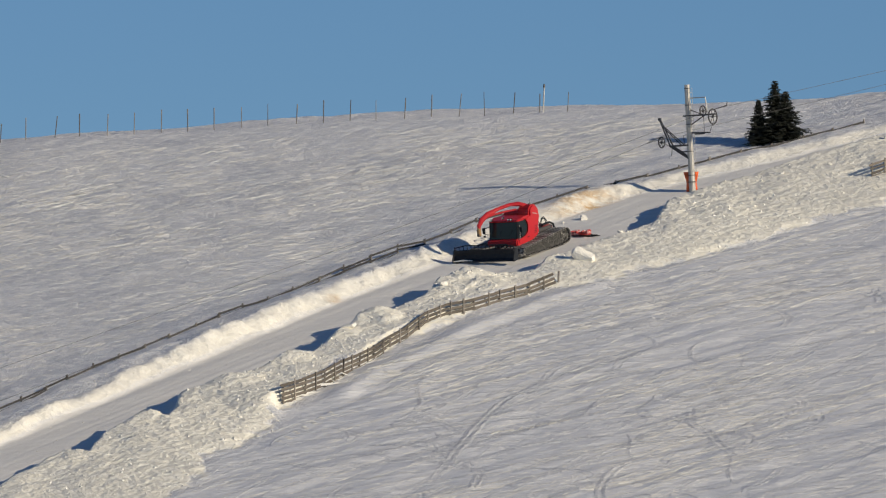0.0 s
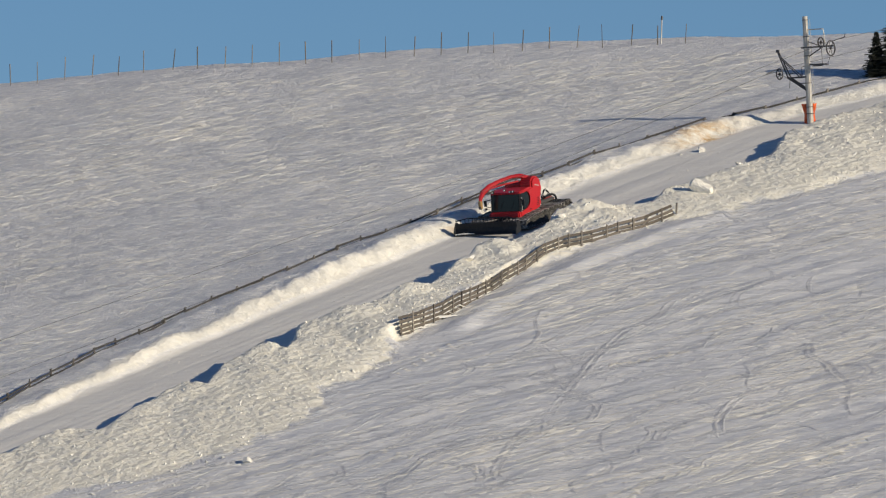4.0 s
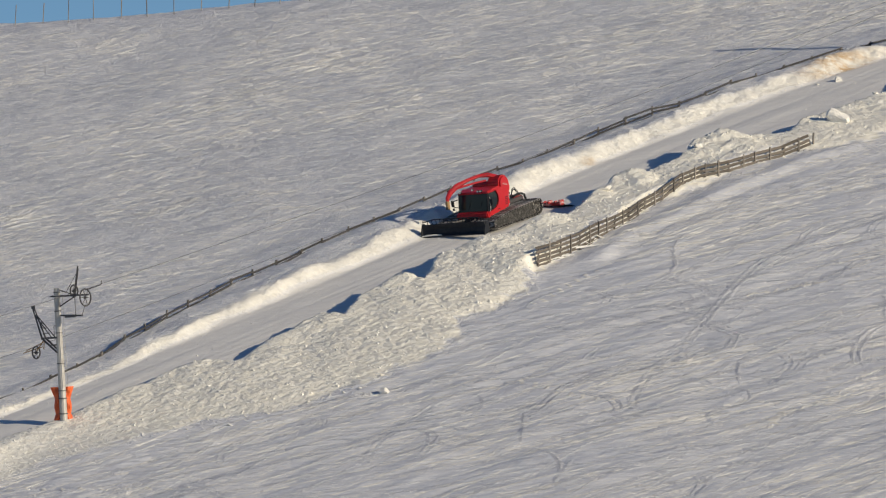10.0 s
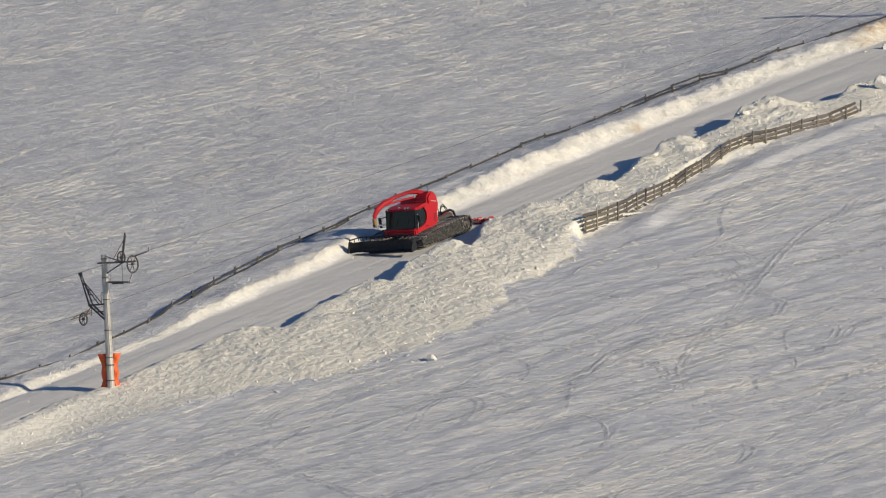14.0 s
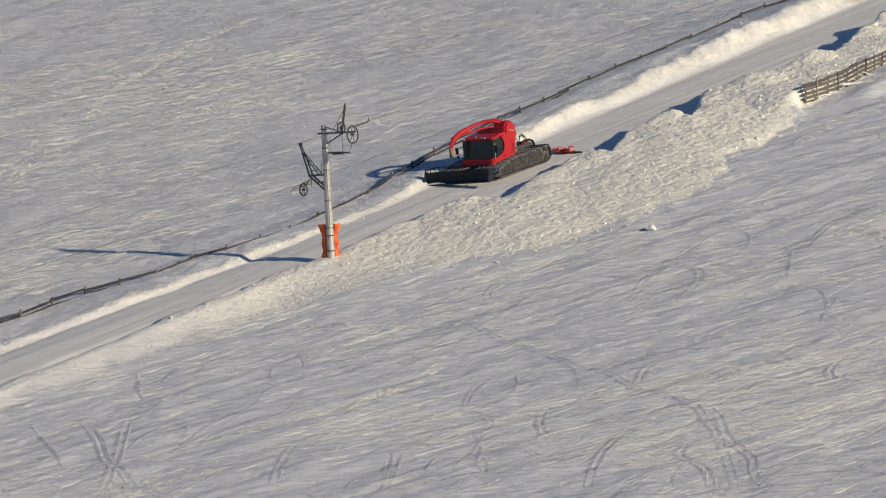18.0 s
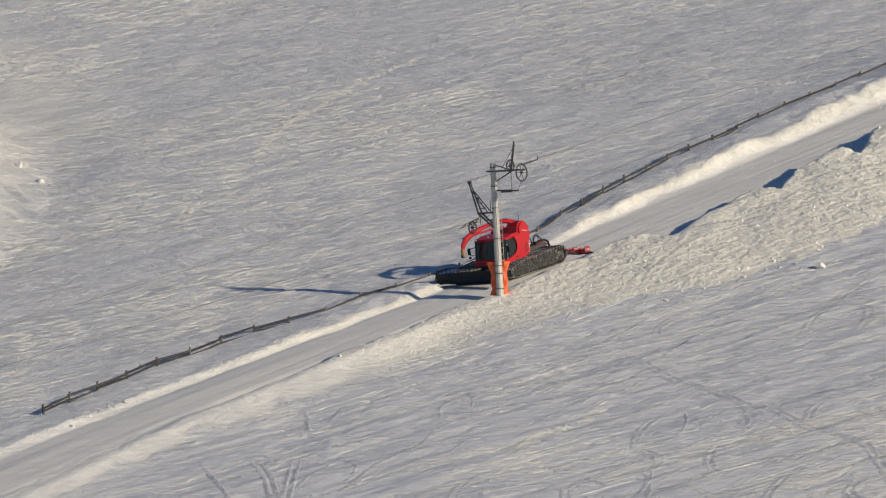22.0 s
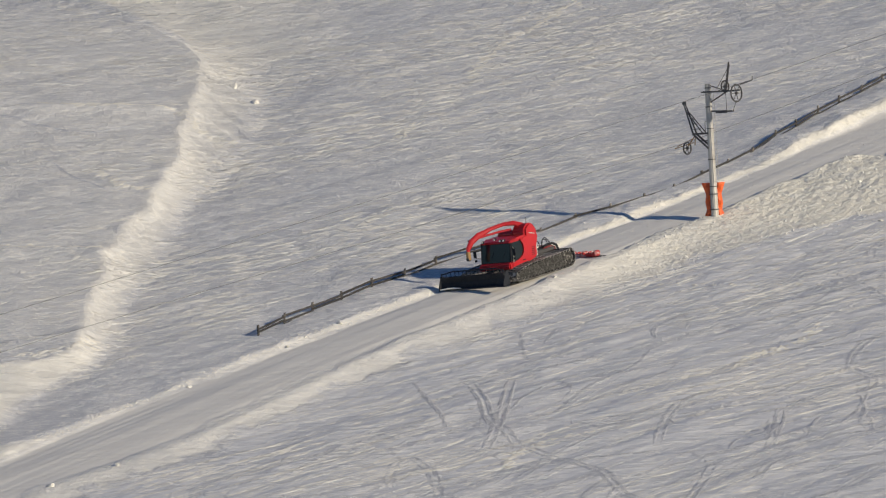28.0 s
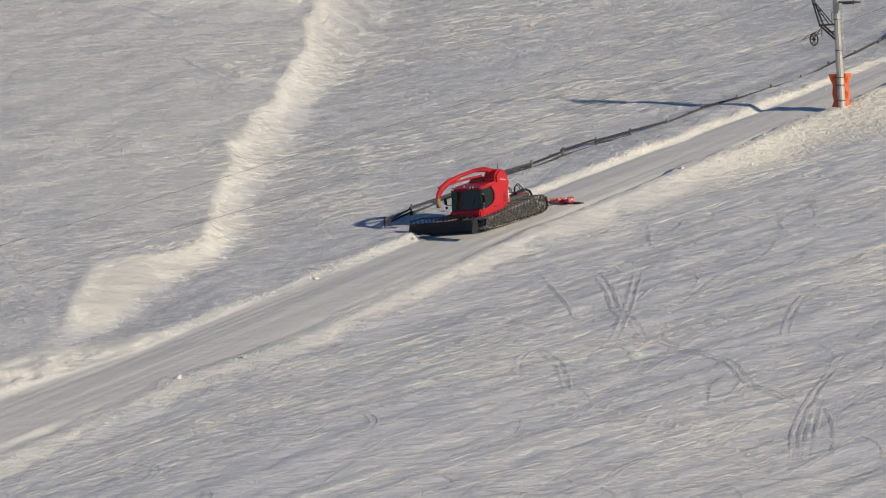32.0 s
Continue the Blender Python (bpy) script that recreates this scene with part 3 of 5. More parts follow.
def fence(label, knots, pitch, boards, board_h, gap, post_top, seed, wood=WOOD, stray=0.02, slats=3, sway=0.0):
    """knots: s, w and the height of the fence's foot over the snow (below 0: buried)."""
    r = random.Random(seed)
    ob = thing("snow_fence", Matrix.Translation(spot(knots[0][0], knots[0][1])), label, "snow fence")
    inv = ob.matrix_basis.inverted()
    posts = [post_mesh("post", POST, (0.10, 0.10, post_top), seed + i) for i in range(2)]
    slat = [post_mesh("slat", POST, (0.13, 0.06, boards * (board_h + gap) + 0.04), seed + 5 + i) for i in range(2)]
    pts = path_points(knots, pitch)
    base = [spot(s, w) + Vector((0, 0, f + r.uniform(-sway, 0.5 * sway))) for s, w, f in pts]
    planks = {}
    for i, p in enumerate(base):
        a, b = base[max(i - 1, 0)], base[min(i + 1, len(base) - 1)]
        turn = math.degrees(math.atan2(b.y - a.y, b.x - a.x))
        share("post", posts[i % 2], ob, inv @ Matrix.Translation(p - Vector((0, 0, 0.25))) @ pose(0, 0, 0, r.uniform(-4, 4), r.uniform(-4, 4), turn))
        if i == len(base) - 1:
            break
        n = base[i + 1]
        run = (n - p).length + 0.08
        mid, ang, lift = (p + n) / 2, math.degrees(math.atan2(n.y - p.y, n.x - p.x)), math.degrees(math.asin((n.z - p.z) / (n - p).length))
        m = Matrix.Translation(mid) @ pose(0, 0, 0, 0, 0, ang) @ pose(0, 0, 0, 0, -lift, 0)
        key = round(run, 1)
        for k in range(boards):
            if (key, k % 3) not in planks:
                planks[(key, k % 3)] = plank_mesh("board", wood, (key + 0.06, 0.03, board_h), seed + 20 + k)
            sag = r.uniform(-stray, stray)
            share("board", planks[(key, k % 3)], ob, inv @ m @ pose(0, -0.07, 0.10 + k * (board_h + gap) + sag, r.uniform(-3, 3), r.uniform(-0.8, 0.8), 0))
        for u in (0.0, -0.5, 0.5)[:slats]:
            share("slat", slat[i % 2], ob, inv @ Matrix.Translation(mid) @ pose(0, 0, 0, 0, 0, ang) @ pose(u * run * 0.62, -0.115, 0.02, 0, r.uniform(-2, 2), 0))
    return ob


FRONT_FENCE = ((35.1, 6.35, -0.28), (37, 6.25, -0.34), (41.1, 5.8, -0.46), (45, 4.9, -0.62), (49.4, 3.9, -0.76), (53, 3.6, -0.75), (56.3, 3.6, -0.73), (60.5, 4.1, -0.79), (64.2, 5.1, -0.88))
BACK_FENCE = ((-27.4, -9.2, -0.12), (-25, -9.6, -0.15), (-22, -9.8, -0.22), (-18, -9.9, -0.28), (-11.6, -9.6, -0.30), (-6, -8.6, -0.46), (0, -7.3, -0.5), (3, -6.9, -0.6), (8, -6.9, -0.6), (13.7, -7.6, -0.45), (18, -8.3, -0.3), (23.7, -9.3, -0.3),
              (29, -10.1, -0.35), (38, -10.9, -0.45), (50, -11.0, -0.45), (58, -11.2, -0.5), (64, -11.0, -0.25), (68, -10.7, -0.15), (73, -10.2, -0.4), (80, -9.8, -0.5), (88, -8.4, -0.5), (97, -5.6, -0.5), (108, -2.0, -0.5))
fence("weathered grey board fence holding back a snow heap", FRONT_FENCE, 2.2, 6, 0.165, 0.085, 1.75, 31, slats=1, sway=0.06)
fence("old board fence half buried along the piste", BACK_FENCE, 2.5, 3, 0.12, 0.12, 1.0, 57, OLD_WOOD, 0.06, 0, 0.08)
fence("grey board fence end standing out of the snow", ((94.6, 7.6, -0.4), (97.4, 8.1, -0.4), (100.2, 9.0, -0.4)), 2.3, 5, 0.13, 0.12, 1.5, 77, slats=1)


def ridge_fence():
    r = random.Random(8)
    ob = thing("ridge_fence", Matrix.Translation(spot(104, -38)), "row of thin wooden posts along the snowy crest", "fence")
    inv = ob.matrix_basis.inverted()
    meshes = [post_mesh("post", POST, (0.055, 0.055, 2.3), 300 + i) for i in range(4)]
    for i in range(-2, 44):
        w = -29.7 - 1.64 * i
        s = (110.2 + 0.432 * w) / 0.902 + r.uniform(-0.08, 0.08)
        share("post", meshes[i % 4], ob, inv @ Matrix.Translation(spot(s, w) - Vector((0, 0, 0.82 + r.uniform(-0.08, 0.15)))) @ pose(0, 0, 0, r.uniform(-4, 4), r.uniform(-2, 6), r.uniform(0, 90)))


ridge_fence()
pole = thing("marker_pole", stand(109.3, -28.2, 0, 0.4), "tall pale marker pole with a dark cap on the crest", "pole")
part("shaft", rod(bmesh.new(), (0, 0, 0), (0.08, 0, 2.0), 0.045, 0.04), STEEL, pole)
part("cap", rod(bmesh.new(), (0.08, 0, 2.0), (0.09, 0, 2.25), 0.075, 0.06), DARK, pole, "dark cap")


# ---- tow-lift towers ----
def wheel(bm, c, r, spokes=6):
    """A rope wheel that turns in the y-z plane."""
    c = Vector(c)
    ring = [c + Vector((0, r * math.cos(a), r * math.sin(a))) for a in np.linspace(0, 2 * math.pi, 21)]
    for a, b in zip(ring, ring[1:]):
        rod(bm, a, b, 0.045, seg=6)
    for k in range(spokes):
        rod(bm, c, ring[k * 20 // spokes], 0.02, seg=5)
    rod(bm, c - Vector((0.08, 0, 0)), c + Vector((0.08, 0, 0)), 0.07, seg=8)
    return bm


def tower(m, buried, left, right, label, pad_wide, old):
    """left, right: reach and height of the two rope arms."""
    ob = thing("lift_tower", m @ pose(0, 0, -buried, 4.5, -0.5, 0), label, "lift tower", "tow lift towers")
    top = 7.6
    bm = rod(bmesh.new(), (0, 0, -0.4), (0, 0, top), 0.215, 0.165, 14)
    part("pole", bm, STEEL, ob, smooth=False)
    for z in (1.9, 3.4, 5.1, 6.3, 7.35):
        part("band", rod(bmesh.new(), (0, 0, z), (0, 0, z + 0.05), 0.225 - z * 0.005, seg=14), DARK, ob)
    lad = part("ladder", rod(rod(bmesh.new(), (0.25, -0.12, 2.1), (0.215, -0.12, 7.4), 0.012, seg=5), (0.25, 0.2, 2.1), (0.215, 0.2, 7.4), 0.012, seg=5), STEEL, ob)
    for i in range(15):
        part("rung", rod(bmesh.new(), (0.24, -0.12, 2.2 + i * 0.35), (0.24, 0.2, 2.2 + i * 0.35), 0.014, seg=5), STEEL, lad)
    # padding: two stiff mats on either side of the pole, pinched twice by straps
    for sx in (-1, 1):
        bm = bmesh.new()
        rows = []
        for z in np.linspace(0.08, 2.14, 19):
            out = pad_wide * float(np.interp(z, (0.08, 0.30, 0.65, 1.05, 1.5, 2.14), (0.92, 0.88, 0.66, 0.77, 0.66, 1.02)))
            ring = []
            for u, thick in ((0.0, 0), (0.35, 0), (0.7, 0), (1.0, 0), (1.0, 1), (0.7, 1), (0.35, 1), (0.0, 1)):
                x = sx * (0.13 + (out - 0.13) * u)
                y = 0.10 - 0.10 * math.sin(math.pi * u) + 0.10 * u + thick * 0.12 + 0.05 * math.sin(7 * z + 4 * u + sx)
                ring.append(bm.verts.new((x, y, z)))
            rows.append(ring)
        for a, b in zip(rows, rows[1:]):
            for k in range(8):
                bm.faces.new((a[k], a[(k + 1) % 8], b[(k + 1) % 8], b[k]))
        bm.faces.new(rows[0])
        bm.faces.new(rows[-1])
        bmesh.ops.rotate(bm, cent=(0, 0, 0), matrix=pose(0, 0, 0, 0, 0, 41).to_3x3(), verts=bm.verts)
        part("pad", bm, PAD, ob, "bright orange crash pad")
    for z in (0.63, 1.48):
        part("strap", rod(bmesh.new(), (0, 0, z), (0, 0, z + 0.05), 0.26, seg=14), DARK, ob)
    # arm on the sunny side
    rx, rz = right
    bm = bmesh.new()
    box(bm, (rx + 0.5, 0.10, 0.10), at(rx / 2 - 0.1, 0, rz + 0.05))
    box(bm, (rx + 0.3, 0.07, 0.07), at(rx / 2, -0.4, rz + 0.05))
    rod(bm, (0.1, 0, rz - 0.55), (rx * 0.65, 0, rz + 0.03), 0.04, seg=6)
    rod(bm, (0.15, 0, rz + 0.4), (rx * 0.6, 0, rz + 0.06), 0.03, seg=6)
    part("arm", bm, DARK, ob, "dark steel cross arm")
    if old:
        # slim gantry from the pole's head to the arm's end
        part("gantry", tube(bmesh.new(), [(0.1, 0, 6.75), (rx * 0.7, 0, 6.75), (rx * 0.72, 0, rz + 0.9), (rx * 0.75, 0, rz + 0.1)], 0.035, 6), STEEL, ob)
    else:
        bm = rod(bmesh.new(), (rx * 0.58, 0, rz), (rx * 0.72, 0.1, rz + 1.65), 0.05, seg=6)
        rod(bm, (rx * 0.30, 0, rz + 0.2), (rx * 0.68, 0.1, rz + 1.3), 0.018, seg=5)
        rod(bm, (rx * 0.62, 0, rz), (rx * 0.74, 0.1, rz + 1.5), 0.02, seg=5)
        part("mast", bm, DARK, ob)
    part("rope_wheel", wheel(bmesh.new(), (rx, -0.1, rz - 0.1), 0.47), DARK, ob)
    part("rope_wheel", wheel(bmesh.new(), (rx * 0.55, 0.1, rz + 0.3), 0.32), DARK, ob)
    bm = rod(bmesh.new(), (rx, -0.1, rz + 0.3), (rx + 0.75, 0.4, rz + 0.55), 0.03, seg=5)
    rod(bm, (rx + 0.75, 0.4, rz + 0.55), (rx + 0.8, 0.4, rz + 0.8), 0.025, seg=5)
    part("rope_guide", bm, DARK, ob)
    part("hanger", rod(bmesh.new(), (rx * 0.6, 0, rz), (rx * 0.6, 0, rz - 1.02), 0.018, seg=5), DARK, ob)
    part("hanger", rod(bmesh.new(), (rx * 0.95, 0, rz - 0.5), (rx * 0.82, 0, rz - 1.05), 0.018, seg=5), DARK, ob)
    bm = box(bmesh.new(), (rx * 0.72, 0.16, 0.09), at(rx * 0.46, 0, rz - 1.05, 0, 2, 0))
    box(bm, (rx * 0.32, 0.2, 0.16), at(rx * 0.42, 0, rz - 1.08))
    part("lower_bar", bm, DARK, ob)
    # bracket on the shady side
    lx, lz, hang = left
    bm = bmesh.new()
    for y in (-0.16, 0.16):
        rod(bm, (-0.05, y, lz - 0.82), (lx * 0.64, y, lz + 0.02), 0.06, seg=6)
        rod(bm, (lx * 0.62, y, lz - 0.05), (lx, y * 0.4, lz + 1.75), 0.055, 0.04, 6)
        rod(bm, (lx * 0.22, y, lz), (lx * 0.90, y * 0.5, lz + 1.3), 0.032, seg=5)
        box(bm, (abs(lx) * 0.66, 0.09, 0.10), at(lx * 0.33, y, lz + 0.02))
    for k in range(4):
        t = 0.15 + 0.2 * k
        rod(bm, (lx * (0.62 + 0.38 * t), 0, lz + 1.8 * t), (lx * (0.30 + 0.6 * t), 0, lz + 1.3 * t + 0.1), 0.022, seg=5)
    box(bm, (abs(lx) * 0.4, 0.3, 0.07), at(lx * 0.2, 0, lz - 0.38))
    box(bm, (0.16, 0.16, 0.18), at(lx, 0, lz + 1.75))
    part("bracket", bm, DARK, ob, "dark steel bracket")
    bm = rod(bmesh.new(), (lx * 0.20, 0, lz), (lx * 0.20, 0, lz + 0.65), 0.02, seg=5)
    rod(bm, (lx * 0.20, 0, lz + 0.65), (0, 0, lz + 0.72), 0.02, seg=5)
    part("guard_rail", bm, DARK, ob)
    part("rope_wheel", wheel(bmesh.new(), (lx * 0.98, 0, lz + hang), 0.33), DARK, ob)
    bm = rod(bmesh.new(), (lx * 0.62, 0, lz - 0.05), (lx * 1.0, 0, lz + hang), 0.035, seg=5)
    rod(bm, (lx * 0.62, 0, lz - 0.05), (lx * 0.66, 0, lz - 0.6), 0.03, seg=5)
    rod(bm, (lx * 0.70, 0, lz + hang + 0.3), (lx * 1.5, 0, lz + hang), 0.028, seg=5)
    rod(bm, (lx * 0.80, 0.1, lz + hang + 0.5), (lx * 1.45, 0.1, lz + hang + 0.1), 0.022, seg=5)
    part("wheel_arm", bm, YELLOW if lx > -2.0 else STEEL, ob)
    return ob


TOWER_LOW = stand(-0.6, 0.5)
TOWER_HIGH = stand(89.5, -2.5)
low = tower(TOWER_LOW, 0.32, (-1.75, 4.85, -0.75), (2.1, 7.1), "pale steel tow-lift tower with orange crash pads", 0.64, False)
high = tower(TOWER_HIGH, 0.9, (-2.2, 3.8, 0.3), (1.9, 5.6), "pale steel tow-lift tower standing deep in snow", 0.47, True)


def cable(points, name="lift_cable"):
    bm = bmesh.new()
    for a, b in zip(points, points[1:]):
        a, b = Vector(a), Vector(b)
        sag = (b - a).length * 0.004
        mid = [a.lerp(b, t) - Vector((0, 0, 4 * sag * t * (1 - t))) for t in np.linspace(0, 1, 13)]
        tube(bm, mid, 0.0125, 5)
    ob = part(name, bm, DARK)
    return tagged(ob, "thin dark steel haul cable strung between lift towers", "cable", "tow lift cables")


def over(s, w, h):
    return spot(s, w) + Vector((0, 0, h))


cable([over(-112, -20.0, 7.0), low.matrix_basis @ Vector((2.1, -0.1, 7.45)), high.matrix_basis @ Vector((1.9, -0.1, 5.95)), over(150, 10.5, 9.0)])
cable([over(-112, -24.0, 4.4), low.matrix_basis @ Vector((-1.72, 0, 4.42)), high.matrix_basis @ Vector((-2.16, 0, 4.43)), over(150, 6.2, 8.3)])


# ---- spruces ----
def spruce(s, w, height, width, seed, label):
    r = random.Random(seed)
    ob = thing("spruce", stand(s, w, r.uniform(0, 360), 0.15), label, "spruce tree", "spruces by the piste")
    part("trunk", rod(bmesh.new(), (0, 0, -0.1), (0, 0, height * 0.96), height * 0.022, 0.01, 8), BARK, ob)
    verts, faces = [], []

    def spray(p, d, length, wide):
        side = d.cross(Vector((0, 0, 1)))
        side = (side.normalized() if side.length > 0.01 else Vector((1, 0, 0))) * wide
        up = Vector((0, 0, wide * r.uniform(0.2, 0.6)))
        k = len(verts)
        tip = p + d * length
        for q in (p, p + d * length * 0.45 + side + up * r.uniform(-1, 1), tip, p + d * length * 0.45 - side + up * r.uniform(-1, 1), p + d * length * 0.4 + up):
            verts.append(q[:])
        faces.extend(((k, k + 1, k + 4), (k + 1, k + 2, k + 4), (k + 2, k + 3, k + 4), (k + 3, k, k + 4)))

    z = 0.04 * height
    while z < height * 0.985:
        f = 1 - z / height
        reach = width / 2 * (f ** 0.8) * r.uniform(0.6, 1.25)
        for k in range(r.randint(14, 18)):
            a = r.uniform(0, 2 * math.pi)
            rr = reach * r.uniform(0.45, 1.2)
            d = Vector((math.cos(a), math.sin(a), r.uniform(-0.30, 0.15)))
            n = max(2, int(rr / 0.08))
            for i in range(n):
                t = (i + 0.6) / n
                p = Vector((0, 0, z)) + d * rr * t
                p.z -= 0.10 * rr * t * t - 0.12 * rr * max(0, t - 0.6)
                for j in (-1, 1, 0):
                    dd = (d + Vector((-d.y, d.x, 0)) * j * r.uniform(0.5, 1.1) + Vector((0, 0, r.uniform(-0.35, 0.2)))).normalized()
                    spray(p, dd, r.uniform(0.14, 0.26) * (0.6 + 0.6 * f), r.uniform(0.035, 0.065))
        z += r.uniform(0.06, 0.11) * height / 4
    me = bpy.data.meshes.new("crown")
    me.from_pydata(verts, [], faces)
    me.materials.append(NEEDLE)
    new("crown", me).parent = ob


spruce(103.0, -5.5, 4.1, 2.9, 3, "tall dark spruce beside the piste fence")
spruce(102.3, -6.3, 3.0, 1.8, 4, "small dark spruce close beside a taller one")
spruce(103.4, -4.95, 3.3, 2.9, 5, "broad dark spruce leaning on its neighbour")


# ---- loose snow ----
def chunk_mesh(seed):
    """A broken block of snow: a lump with flat fracture faces and a crumbled skin."""
    r = random.Random(seed)
    bm = bmesh.new()
    bmesh.ops.create_icosphere(bm, subdivisions=3, radius=0.62)
    cuts = [(Vector((r.uniform(-1, 1), r.uniform(-1, 1), r.uniform(-0.5, 1))).normalized(), r.uniform(0.24, 0.45)) for _ in range(9)]
    for v in bm.verts:
        for n, d in cuts:
            over_by = v.co.dot(n) - d
            if over_by > 0:
                v.co -= n * over_by
        v.co *= 1 + 0.10 * noise.noise(v.co * 5 + Vector((seed, 0, 0)))
        v.co.z *= 0.75
    me = bpy.data.meshes.new("snow_block")
    bm.to_mesh(me)
    bm.free()
    me.materials.append(LUMP)
    return me


BLOCKS = [chunk_mesh(40 + i) for i in range(6)]


def snow_block(s, w, size, seed, label="hard lump of broken snow lying on the slope"):
    r = random.Random(seed)
    ob = new("snow_block", BLOCKS[seed % 6])
    ob.matrix_basis = Matrix.Translation(spot(s, w) + Vector((0, 0, size * 0.12))) @ pose(0, 0, 0, r.uniform(-20, 20), r.uniform(-20, 20), r.uniform(0, 360)) @ Matrix.Diagonal((size * r.uniform(0.9, 1.6), size * r.uniform(0.8, 1.1), size * r.uniform(0.7, 1.0) * (1.5 if size > 1 else 1), 1))
    return tagged(ob, label, "snow block", "loose snow blocks")


snow_block(9.6, 15.0, 0.62, 1, "white snow block lying alone on the slope")
for i, (s, w, size) in enumerate(((10.0, 13.0, 0.22), (9.2, 12.4, 0.2), (8.6, 11.9, 0.26), (7.2, 11.5, 0.2), (4.8, 10.6, 0.22), (12.5, 12.6, 0.25), (2.2, 10.0, 0.3), (27.0, 9.0, 0.3),
                                  (69.2, 3.4, 1.25), (74.4, 0.8, 0.5), (75.3, 1.9, 0.5), (59.4, 0.2, 0.5), (48.6, 0.9, 0.6),
                                  (81.4, -5.2, 0.66), (80.2, -5.9, 0.2), (86.0, 0.6, 0.3), (92.5, 2.2, 0.4), (96, 3.4, 0.35), (103, 3.2, 0.5),
                                  (-49.9, 1.4, 0.34), (-54.0, 0.6, 0.36), (-24.2, -6.3, 0.3), (16.3, -51.0, 0.58), (14.3, -47.3, 0.52), (-28.8, -5.9, 0.22), (-13.5, -0.1, 0.25), (-36.5, -5.9, 0.22))):
    snow_block(s, w, size, 10 + i)


def rubble():
    """Crumbs of broken snow, strewn over the heaps and along the banks."""
    r = random.Random(77)
    verts, faces = [], []
    ico = bmesh.new()
    bmesh.ops.create_icosphere(ico, subdivisions=1, radius=0.5)
    shape = [v.co.copy() for v in ico.verts]
    tri = [[v.index for v in f.verts] for f in ico.faces]
    ico.free()
    spots = []
    while len(spots) < 9000:
        s = r.uniform(-12, 104) if len(spots) % 6 else r.uniform(-56, 112)
        near, foot = float(along(s, NEAR_FOOT)), float(along(s, HEAP_FOOT))
        k = r.random()
        if k < 0.74:
            w = near + (foot - near) * r.random() ** 0.8 * r.choice((1, 1, 1, 1, 1.05))
            size = r.uniform(0.04, 0.12) * (0.45 + 0.6 * min(1, float(along(s, HEAP_RISE)))) * r.choice((1, 1, 1, 1, 1, 2.0))
        elif k < 0.93:
            w = float(along(s, FAR_FOOT)) + r.uniform(-2.4, 0.5)
            size = r.uniform(0.04, 0.10) * (0.5 + min(0.6, float(along(s, FAR_RISE))))
        else:
            w = r.uniform(float(along(s, FAR_FOOT)), near)
            size = r.uniform(0.03, 0.10)
        spots.append((s, w, size))
    for k in range(1300):
        s = r.uniform(-48, 4)
        spots.append((s, float(along(s, FAR_FOOT)) - abs(r.gauss(0, 0.35)), r.uniform(0.04, 0.11)))
    for k in range(700):
        s = r.uniform(-58, -4)
        spots.append((s, float(along(s, NEAR_FOOT)) + abs(r.gauss(0, 0.9)), r.uniform(0.03, 0.08)))
    a = np.array(spots)
    x, y, z = skin(a[:, 0], a[:, 1])
    for (s, w, size), px, py, pz in zip(spots, x, y, z):
        m = Matrix.Translation((px, py, pz - size * 0.12)) @ pose(0, 0, 0, r.uniform(0, 360), r.uniform(0, 360), r.uniform(0, 360)) @ Matrix.Diagonal((size * r.uniform(0.7, 1.5), size, size * r.uniform(0.6, 1), 1))
        k = len(verts)
        verts.extend((m @ (v * r.uniform(0.75, 1.25)))[:] for v in shape)
        faces.extend([i + k for i in t] for t in tri)
    me = bpy.data.meshes.new("snow_rubble")
    me.from_pydata(verts, [], faces)
    me.materials.append(LUMP)
    tagged(new("snow_rubble", me), "crumbs of broken snow strewn over the heaps", "snow rubble", kind="stuff")


rubble()


